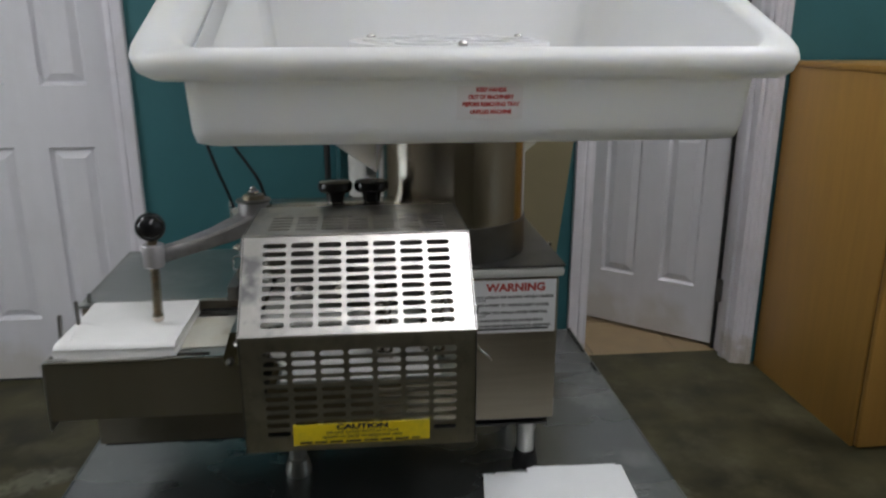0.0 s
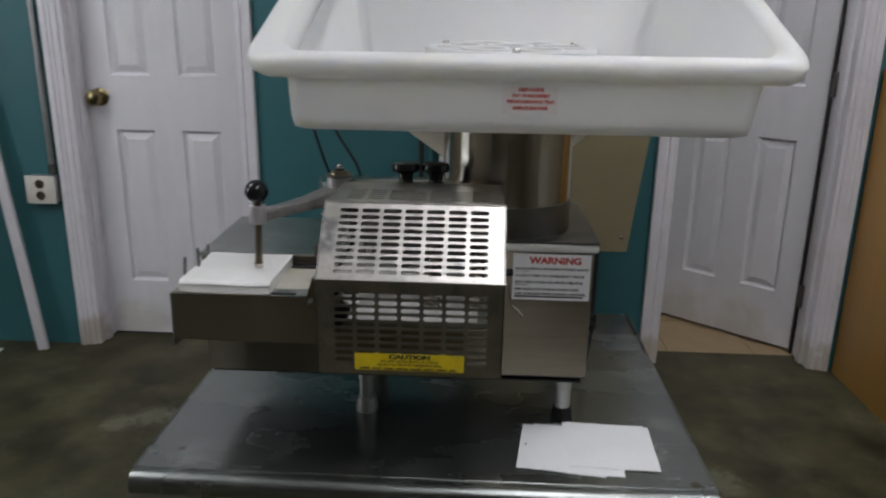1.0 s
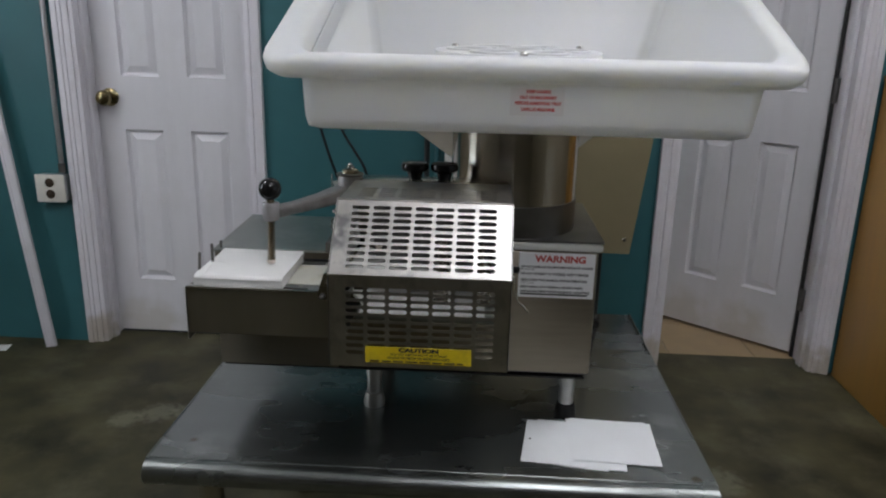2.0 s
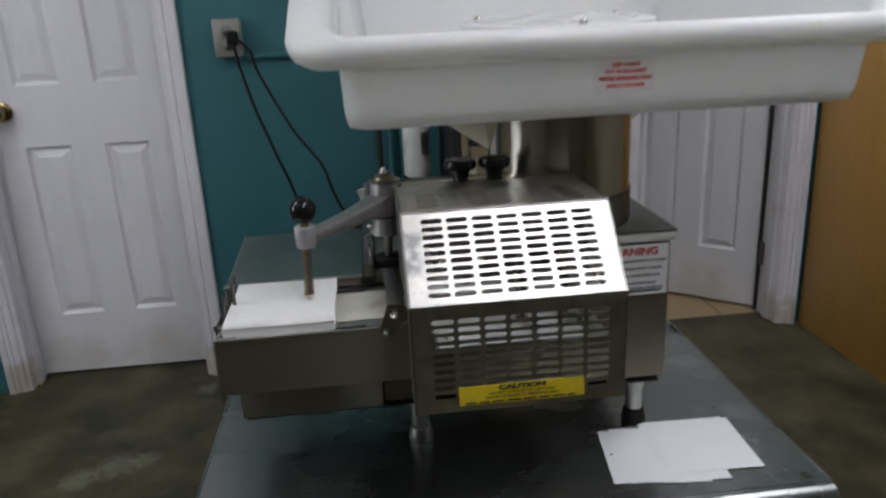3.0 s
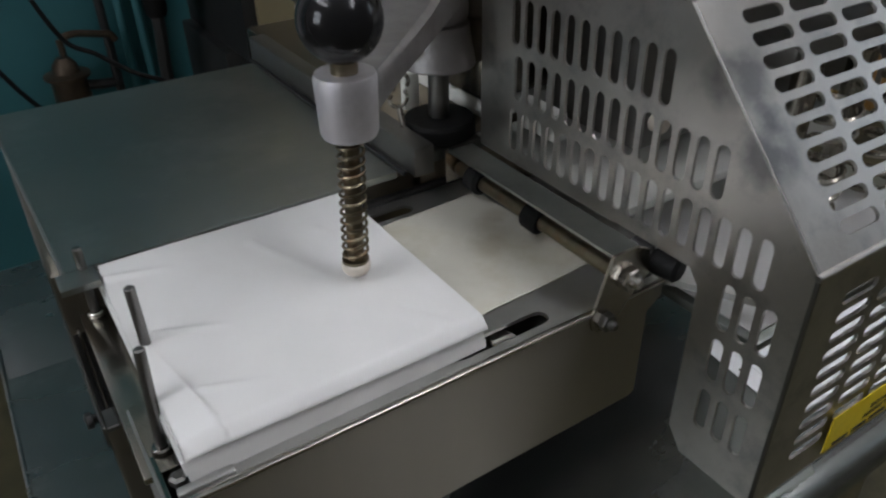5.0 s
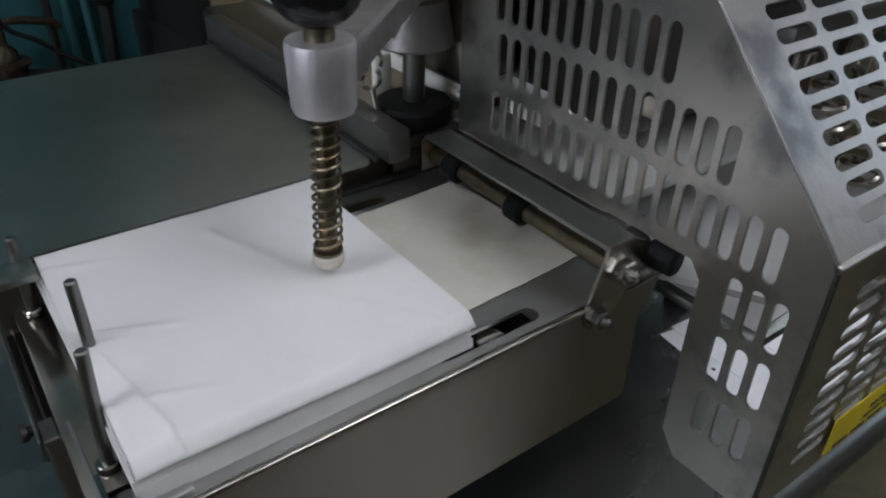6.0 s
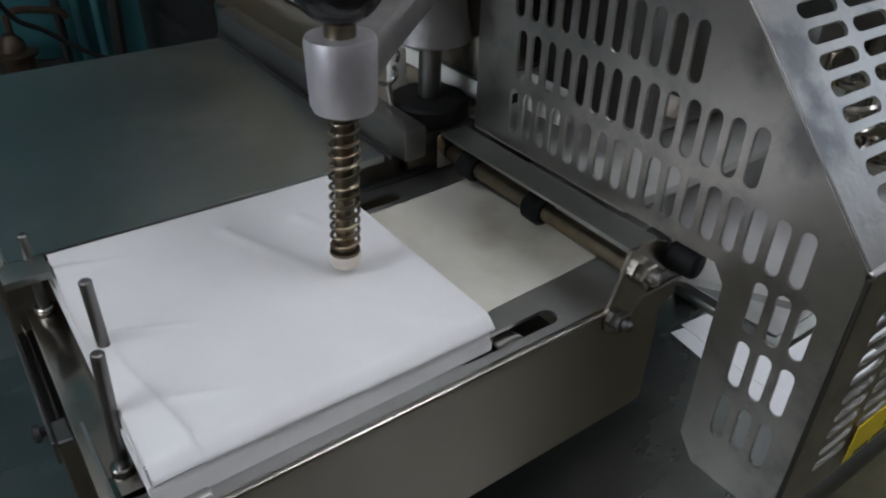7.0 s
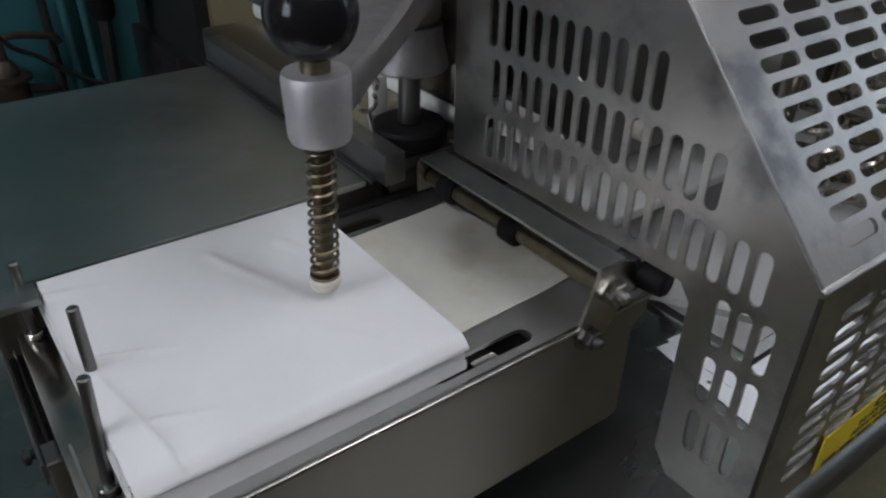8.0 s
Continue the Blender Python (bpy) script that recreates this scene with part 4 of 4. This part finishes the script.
def tray_ring(bm, x0, x1, y0, y1, zf, zb, r, n=7):
    """A rounded rectangle whose height rises from the front to the back."""
    ring = []
    for cx, cy, a0 in ((x1 - r, y1 - r, 0), (x0 + r, y1 - r, 90), (x0 + r, y0 + r, 180), (x1 - r, y0 + r, 270)):
        for k in range(n):
            t = radians(a0 + 90 * k / (n - 1))
            x, y = cx + r * math.cos(t), cy + r * math.sin(t)
            ring.append(bm.verts.new((x, y, zf + (zb - zf) * max(0.0, (y - 0.118)) / (0.72 - 0.118))))
    return ring


def tray_mesh():
    bm = bmesh.new()
    # from the inner floor up the inside, over the rim, down the outside
    steps = []
    fl = 1.0520
    steps.append((0.008, 0.515, 0.165, 0.655, fl, fl, 0.024))
    steps.append((-0.028, 0.520, 0.148, 0.676, fl + 0.012, fl + 0.012, 0.024))
    steps.append((-0.062, 0.590, 0.130, 0.692, 1.120, 1.360, 0.026))
    rimx0, rimx1, rimy0, rimy1 = -0.119, 0.655, 0.096, 0.725
    zc, zb, rr = 1.1345, 1.379, 0.0165
    for k in range(9):
        t = math.pi * k / 8
        d = (0.5 + 0.5 * math.cos(t))          # 1 inside, 0 outside
        steps.append((rimx0 + 0.052 * d, rimx1 - 0.038 * d, rimy0 + 0.030 * d, rimy1 - 0.030 * d, zc + rr * math.sin(t), zb + rr * math.sin(t), 0.055))
    steps.append((rimx0 + 0.004, rimx1 - 0.004, rimy0 + 0.003, rimy1 - 0.003, zc - 0.012, zb - 0.010, 0.054))
    steps.append((rimx0 + 0.016, rimx1 - 0.013, rimy0 + 0.010, rimy1 - 0.010, zc - 0.0190, zb - 0.0165, 0.050))
    steps.append((-0.0590, 0.594, 0.1085, 0.708, zc - 0.0190, zb - 0.0165, 0.022))
    steps.append((-0.0582, 0.592, 0.1092, 0.706, zc - 0.0215, zb - 0.03, 0.021))
    steps.append((-0.0580, 0.591, 0.1097, 0.704, zc - 0.025, zb - 0.04, 0.021))
    steps.append((-0.0560, 0.586, 0.1124, 0.692, 1.068, 1.070, 0.021))
    steps.append((-0.0552, 0.585, 0.113, 0.690, 1.060, 1.060, 0.021))
    steps.append((-0.0520, 0.5815, 0.1158, 0.687, 1.0470, 1.0470, 0.022))
    steps.append((-0.0430, 0.572, 0.126, 0.676, 1.0435, 1.0435, 0.022))
    rings = [tray_ring(bm, *s_) for s_ in steps]
    for r0, r1 in zip(rings, rings[1:]):
        n = len(r0)
        for k in range(n):
            bm.faces.new((r0[k], r0[(k + 1) % n], r1[(k + 1) % n], r1[k]))
    bm.faces.new(rings[0])
    bm.faces.new(rings[-1])
    return bm


part("basin", tray_mesh(), TRAY, tray, smooth=60)
FRONT = lambda h: 0.1124 - 0.061 * (h - 1.068)      # the sloping front wall of the tray
bm = box(0.2405, 0.3155, -0.0004, 0.0006, 1.0715, 1.1090, 0.0001, 1)
for v in bm.verts:
    v.co.y += FRONT(v.co.z)
nl = part("notice", bm, CLEARLABEL, tray, "clear label with red lettering")
for z, s_, w in ((1.1045, "KEEP HANDS", 0.034), (1.0965, "OUT OF MACHINERY", 0.052), (1.0885, "BEFORE REMOVING TRAY", 0.065), (1.0800, "UNPLUG MACHINE", 0.047)):
    lettering("line", s_, 0.0062, (0.279, FRONT(z + 0.003) - 0.0007, z), INK_RED, nl, w, 0.0003)
DX, DY, DZ = 0.258, 0.350, 1.155
ring_out = [(DX + 0.140 * math.cos(2 * math.pi * k / 64), DY + 0.140 * math.sin(2 * math.pi * k / 64)) for k in range(64)]
disc_holes = []
for k in range(7):
    cx, cy = (DX, DY) if k == 6 else (DX + 0.083 * math.cos(radians(60 * k)), DY + 0.083 * math.sin(radians(60 * k)))
    disc_holes.append([(cx + 0.034 * math.cos(2 * math.pi * j / 28), cy + 0.034 * math.sin(2 * math.pi * j / 28)) for j in range(28)])
grid = thing("hopper_cover", (DX, DY, 1.0522), "round white plastic hopper cover with round holes", "hopper cover")
lean = Matrix.Translation((DX, DY, DZ)) @ Matrix.Rotation(radians(2.5), 4, "X") @ Matrix.Translation((-DX, -DY, -DZ))
part("disc", turned(sheet((0, 0, DZ - 0.012), (1, 0, 0), (0, 1, 0), ring_out, disc_holes, 0.012), lean), TRAY, grid, smooth=30)
part("sleeve", lathe(DX, DY, [(0.128, 1.0522), (0.134, 1.0522), (0.134, DZ - 0.012), (0.128, DZ - 0.012), (0.128, 1.0522)], 64), TRAY, grid)
for hole in disc_holes:
    hx, hy = sum(p[0] for p in hole) / len(hole), sum(p[1] for p in hole) / len(hole)
    part("hole_lip", turned(lathe(hx, hy, [(0.0338, DZ - 0.002), (0.0338, DZ + 0.0030), (0.0362, DZ + 0.0038), (0.0388, DZ + 0.0030), (0.0395, DZ - 0.001)], 28), lean), TRAY, grid)
for x, y in ((0.149, 0.402), (0.366, 0.402), (0.262, 0.228)):
    part("screw", turned(lathe(x, y, [(0, DZ), (0.006, DZ), (0.006, DZ + 0.004), (0.004, DZ + 0.0065), (0, DZ + 0.007)], 14), lean), CHROME, grid, "round steel screw head")

# ---------------------------------------------------------------- paper
stack = thing("paper_stack", (-0.155, 0.165, 0.8057), "stack of square white patty papers in the feeder", "paper")


def paper_sheet(x0, x1, y0, y1, z, lift, turn, thick=0.0006, n=8, creases=(), droop=0.0):
    """A sheet of paper: lifted corner, soft waves, folds, a front edge that bends down."""
    b = bmesh.new()
    grid_v = {}
    for i in range(n + 1):
        for j in range(n + 1):
            u, v = i / n, j / n
            x, y = x0 + (x1 - x0) * u, y0 + (y1 - y0) * v
            h = lift * ((1 - u) ** 3) * (0.4 + 0.6 * v) + 0.25 * lift * math.sin(3.1 * u + 2 * v)
            if creases:
                h += 0.0004 * math.sin(7 * u + 3 * v) * math.sin(5 * v + 1) + 0.0004
            for ax, ay, bx, by, tall, wide in creases:
                dx, dy = bx - ax, by - ay
                t = max(0.0, min(1.0, ((x - ax) * dx + (y - ay) * dy) / (dx * dx + dy * dy)))
                d = math.hypot(x - ax - t * dx, y - ay - t * dy)
                h += 2.2 * tall * (1 - t) * math.exp(-(d / wide) ** 2) if wide > 0 else tall * (0.5 + 0.8 * t) * math.exp(d / (wide * (0.22 if dx * (y - ay) > dy * (x - ax) else 1.0)))
            h = max(0.0, h)
            if droop:
                e = max(0.0, min(1.0, (y - 0.200) / 0.034))
                h += 0.0022 * e * e * (3 - 2 * e)
                h -= droop * max(0.0, 1 - (y - y0) / 0.007) ** 2
            grid_v[i, j] = b.verts.new((x, y, z + h))
    for i in range(n):
        for j in range(n):
            b.faces.new((grid_v[i, j], grid_v[i + 1, j], grid_v[i + 1, j + 1], grid_v[i, j + 1]))
    made = bmesh.ops.extrude_face_region(b, geom=b.faces[:])
    bmesh.ops.translate(b, verts=[g for g in made["geom"] if isinstance(g, bmesh.types.BMVert)], vec=(0, 0, thick))
    c = Vector(((x0 + x1) / 2, (y0 + y1) / 2, 0))
    turned(b, Matrix.Translation(c) @ Matrix.Rotation(radians(turn), 4, "Z") @ Matrix.Translation(-c))
    return b


rng = random.Random(4)
z = 0.8057
for k in range(20):
    dx, dy = rng.uniform(-0.0001, 0.0001), rng.uniform(-0.00003, 0.00003)
    t = 0.00078
    dx += -0.0002 if k < 6 else -0.0012 if k < 13 else 0.0
    dy += 0.0010 + 0.0050 * (k / 19) ** 4
    part("sheet", paper_sheet(-0.2245 + dx, -0.0890 + dx, 0.0908 + dy, 0.2318 + dy * 0.2, z, 0.0, 0.5 * (1 - k / 19) + rng.uniform(-0.03, 0.03), t + 0.0001, 2), PAPER, stack, smooth=0)
    z += t
# creases of the top sheet: start, end, height, width; a negative width is a sharp fold
FOLDS = [(-0.2175, 0.152, -0.2085, 0.101, 0.0015, -0.0065), (-0.227, 0.219, -0.192, 0.212, 0.0008, 0.0022), (-0.2155, 0.165, -0.182, 0.153, 0.0008, 0.0020),
         (-0.208, 0.119, -0.180, 0.109, 0.0005, 0.0020), (-0.152, 0.211, -0.126, 0.150, 0.0004, 0.0030), (-0.105, 0.100, -0.140, 0.150, 0.0004, 0.0035), (-0.118, 0.205, -0.100, 0.160, 0.0004, 0.0035)]
part("sheet", paper_sheet(-0.2238, -0.0885, 0.0912, 0.2312, z, 0.0006, 0.0, 0.0004, 150, FOLDS, 0.0048), PAPER, stack, "creased and slightly curled top sheet", smooth=60)

single("loose_paper", paper_sheet(-0.0900, -0.0050, 0.1135, 0.2120, 0.8058, 0.0005, 3.6, 0.0003, 20, [(-0.03, 0.18, -0.06, 0.15, 0.0006, 0.008)]), PAPER_OIL, (-0.03, 0.17, 0.806), "cream waxed paper lying on the feeder shelf", "paper")
single("patty_paper", paper_sheet(0.034, 0.215, 0.040, 0.230, 0.7912, 0.0006, 0.5), PAPER, (0.12, 0.15, 0.7912), "white paper under the forming head", "paper")

cards = [(0.2925, 0.4335, 0.112, 0.250, -7.5, 0.0), (0.3150, 0.4600, 0.111, 0.255, -4.5, 0.0006), (0.370, 0.511, 0.126, 0.268, -1, 0.0012), (0.376, 0.517, 0.127, 0.265, -3, 0.0018)]
for x0, x1, y0, y1, turn, dz in cards:
    b = paper_sheet(x0, x1, y0, y1, ZT + 0.0003 + dz, 0.0010, turn, 0.0004, 10, [(x0 + 0.03, y0, x0 + 0.05, y1, 0.0007, 0.012)])
    t = thing("paper_card", ((x0 + x1) / 2, (y0 + y1) / 2, ZT), "plain white paper sheet lying on the table", "paper", "loose papers on the table")
    part("sheet", b, CARD, t)
    if turn == -7.5:
        part("punched_hole", lathe(0.3035, 0.193, [(0, ZT + 0.0016), (0.0022, ZT + 0.0016), (0.0022, ZT + 0.0020), (0, ZT + 0.0020)], 12), BLACKED, t, "small dark punched hole")

# ---------------------------------------------------------------- along the wall
def outlet_box(name, x0, x1, z0, z1, label):
    t = thing(name, ((x0 + x1) / 2, WALL, (z0 + z1) / 2), label, "outlet")
    d = 0.042
    part("box_body", box(x0 + 0.003, x1 - 0.003, WALL - d, WALL - 0.0005, z0 + 0.003, z1 - 0.003, 0.004), GALV, t)
    plate = part("face_plate", box(x0, x1, WALL - d - 0.005, WALL - d - 0.0005, z0, z1, 0.003), PLATEWHITE if name == "wall_outlet" else PLATEGREY, t, "flat cover plate")
    cx, cz = (x0 + x1) / 2, (z0 + z1) / 2
    for sz in (-0.021, 0.021):
        b = turned(lathe(0, 0, [(0, 0), (0.0165, 0), (0.0165, 0.002), (0.015, 0.003), (0, 0.003)], 20), Matrix.Translation((cx, WALL - d - 0.0052, cz + sz)) @ Euler((radians(90), 0, 0)).to_matrix().to_4x4())
        part("socket", b, COPPER if name == "wall_outlet" else STEEL_DARK, plate, "stained round socket face")
    return t


outlet_box("wall_outlet", -1.408, -1.300, 0.560, 0.662, "surface wall outlet box with two stained sockets")
cond = thing("conduit", (-1.310, WALL, 0.663), "thin steel conduit running up from the outlet", "conduit")
part("pipe", rod((-1.318, WALL - 0.016, 0.6625), (-1.318, WALL - 0.016, HIGH - 0.001), 0.009), GALV, cond)
part("coupling", rod((-1.318, WALL - 0.016, 0.664), (-1.318, WALL - 0.016, 0.700), 0.0125), STEEL_DARK, cond)

outlet_box("wall_receptacle", -0.462, -0.380, 1.070, 1.180, "grey wall receptacle with a black plug in it")
plug = thing("power_cable", (-0.40, WALL - 0.05, 1.12), "black power cable plugged into the receptacle and drooping", "cable")
part("plug_body", box(-0.418, -0.388, WALL - 0.085, WALL - 0.0475, 1.105, 1.145, 0.008), RUBBER, plug)
part("cord", tube(curve_points([(-0.400, 1.580, 1.108), (-0.386, 1.560, 1.040), (-0.350, 1.500, 0.930), (-0.316, 1.455, 0.850), (-0.289, 1.430, 0.783), (-0.266, 1.430, 0.720), (-0.237, 1.430, 0.629), (-0.201, 1.430, 0.551), (-0.175, 1.430, 0.506), (-0.12, 1.43, 0.42), (-0.04, 1.44, 0.25)], 6), 0.0046, 8), RUBBER, plug)
plug2 = thing("drooping_cable", (-0.36, WALL - 0.05, 1.10), "thin black cable sagging in front of the wall", "cable")
part("cord", tube(curve_points([(-0.385, 1.585, 1.118), (-0.350, 1.550, 1.085), (-0.325, 1.490, 1.025), (-0.240, 1.380, 0.884), (-0.190, 1.330, 0.822), (-0.154, 1.285, 0.780), (-0.131, 1.280, 0.706), (-0.103, 1.280, 0.645), (-0.065, 1.280, 0.619), (-0.028, 1.280, 0.588), (0.006, 1.280, 0.564), (0.05, 1.280, 0.540), (0.12, 1.30, 0.47)], 6), 0.0042, 8), RUBBER, plug2)
single("wall_conduit", rod((-0.378, WALL - 0.012, 1.066), (0.20, WALL - 0.012, 1.066), 0.009), TEAL, (-0.1, WALL, 1.066), "teal painted conduit fixed along the wall", "conduit")

pipes = thing("water_pipes", (0.04, WALL - 0.05, 0.5), "dark water pipes with an old valve on the wall", "pipes")
for x in (0.012, 0.049, 0.087):
    part("pipe", rod((x, WALL - 0.045, 0.02), (x, WALL - 0.045, 1.50), 0.0095), BLACKED if x < 0.02 else TEAL, pipes)
part("cross_pipe", tube(curve_points([(0.030, WALL - 0.06, 0.935), (0.05, WALL - 0.075, 0.955), (0.09, WALL - 0.09, 0.956), (0.13, WALL - 0.09, 0.94)], 6), 0.009), BLACKED, pipes)
VY = 1.575
valve = part("valve", lathe(-0.090, VY, [(0, 0.440), (0.034, 0.440), (0.037, 0.447), (0.035, 0.494), (0.046, 0.496), (0.046, 0.502), (0.027, 0.506), (0.024, 0.522), (0.012, 0.536), (0, 0.538)], 28), COPPER, pipes, "corroded brass valve body with a flange")
part("valve_stem", rod((-0.086, VY, 0.535), (-0.086, VY, 0.572), 0.007), COPPER, valve)
part("valve_handle", tube(curve_points([(-0.086, VY, 0.574), (-0.055, VY, 0.579), (-0.01, VY, 0.571), (0.012, VY, 0.566), (0.021, VY, 0.552)], 6), 0.0075, 10), COPPER, valve, "corroded lever handle")
part("valve_pipe", tube(curve_points([(-0.056, VY, 0.470), (-0.025, VY, 0.466), (0.000, VY + 0.010, 0.462), (0.010, WALL - 0.045, 0.455)], 5), 0.011), BLACKED, valve)
part("side_post", rod((0.004, VY + 0.004, 0.20), (0.004, VY + 0.004, 0.562), 0.006), BLACKED, valve)

can = thing("filter_canister", (0.122, 1.50, 0.69), "white cylindrical water filter with printed labels hung by black pipes", "water filter")
part("shell", lathe(0.122, 1.50, [(0, 0.690), (0.034, 0.690), (0.042, 0.696), (0.042, 1.02), (0.036, 1.045), (0, 1.047)], 32), CANWHITE, can)
b = bmesh.new()
for z0, z1, a0, a1 in ((0.86, 0.97, 215, 262), (0.76, 0.83, 285, 325)):
    pts = [radians(a0 + (a1 - a0) * k / 8) for k in range(9)]
    lo = [b.verts.new((0.122 + 0.0428 * math.cos(t), 1.50 + 0.0428 * math.sin(t), z0)) for t in pts]
    hi = [b.verts.new((0.122 + 0.0428 * math.cos(t), 1.50 + 0.0428 * math.sin(t), z1)) for t in pts]
    for k in range(8):
        b.faces.new((lo[k], lo[k + 1], hi[k + 1], hi[k]))
part("printed_patch", b, STEEL_PLATE, can, "faded grey print", recalc=False)
part("hanger_pipe", rod((0.122, 1.50, 1.040), (0.122, 1.50, 1.60), 0.014), BLACKED, can)
part("lower_housing", lathe(0.100, 1.50, [(0, 0.606), (0.018, 0.606), (0.022, 0.615), (0.024, 0.6895), (0, 0.6895)], 24), RUBBER, can, "black lower housing")
part("drain_hose", tube(curve_points([(0.100, 1.50, 0.608), (0.098, 1.50, 0.56), (0.095, 1.51, 0.48), (0.10, 1.53, 0.30)], 6), 0.013), BLACKED, can)
part("wall_clip", box(0.105, 0.139, 1.51, WALL, 1.30, 1.33, 0.002), BLACKED, can)

panel = thing("equipment_cabinet", (0.45, 1.45, 0.53), "tan enamelled equipment cabinet fixed to the wall", "cabinet")
fr = [(0.232, 0.545), (0.664, 0.545), (0.742, 1.25), (0.742, 1.75), (0.232, 1.75)]
part("front", prism(fr, 1.262, "y", 0.012), TAN, panel, "tan enamelled front")
part("case", prism([(x - 0.026 if x < 0.3 else x - 0.003, z_ + 0.003 if z_ < 1 else z_ - 0.003) for x, z_ in fr], 1.274, "y", WALL - 1.275), BLACKED, panel, "black case sides")
# Black box added below the case, where the wall reads dark
part("lower_black_box", box(0.185, 0.60, 1.36, WALL - 0.001, 0.30, 0.5475, 0.004), BLACKED, panel, "black box added below the case")
part("screw", rod((0.645, 1.262, 0.590), (0.645, 1.257, 0.590), 0.006), CHROME, panel)

bd = thing("leaning_board", (-1.41, 1.60, 0), "white painted trim board leaning against the wall", "board")
bm = box(-0.019, 0.019, -0.008, 0.008, 0, 1.9, 0.002)
box(-0.017, -0.006, -0.011, -0.007, 0.0, 1.9, 0.0015, bm=bm)
turned(bm, Matrix.Translation((-1.408, 1.585, 0.003)) @ Euler((radians(-1.8), radians(-7.0), 0)).to_matrix().to_4x4())
part("trim", bm, TRIM, bd)
single("paper_tag", turned(box(-0.05, 0.05, -0.028, 0.028, 0, 0.0015, 0.0005, 1), Matrix.Translation((-1.61, 1.55, 0.0)) @ Matrix.Rotation(radians(12), 4, "Z")), CARD, (-1.61, 1.55, 0), "small white tag lying on the floor", "tag")

# ---------------------------------------------------------------- the wooden cabinet
cab = thing("wooden_cabinet", (1.9, 1.36, 0), "maple laminate storage cabinet with a dark door gap", "cabinet")
part("side_board", box(1.522, 1.541, 1.075, 1.640, 0.0, 1.062, 0.0015), WOOD, cab)
part("side_board", box(2.281, 2.300, 1.075, 1.640, 0.0, 1.062, 0.0015), WOOD, cab)
part("back_board", box(1.541, 2.281, 1.625, 1.640, 0.0, 1.062), WOOD, cab)
part("top_board", box(1.518, 2.304, 1.050, 1.642, 1.0625, 1.080, 0.0015), WOOD, cab, "laminate top")
part("plinth", box(1.541, 2.281, 1.10, 1.115, 0.0, 0.08), WOOD, cab)
# Black sheet fills the door gap in place of its shade
part("gap_strip", box(1.530, 2.292, 1.066, 1.074, 0.004, 1.060), BLACKED, cab, "black strip standing in for the shaded door gap")
for x0, x1 in ((1.524, 1.909), (1.913, 2.298)):
    part("cabinet_door", box(x0, x1, 1.046, 1.065, 0.012, 1.058, 0.0015), WOOD, cab)
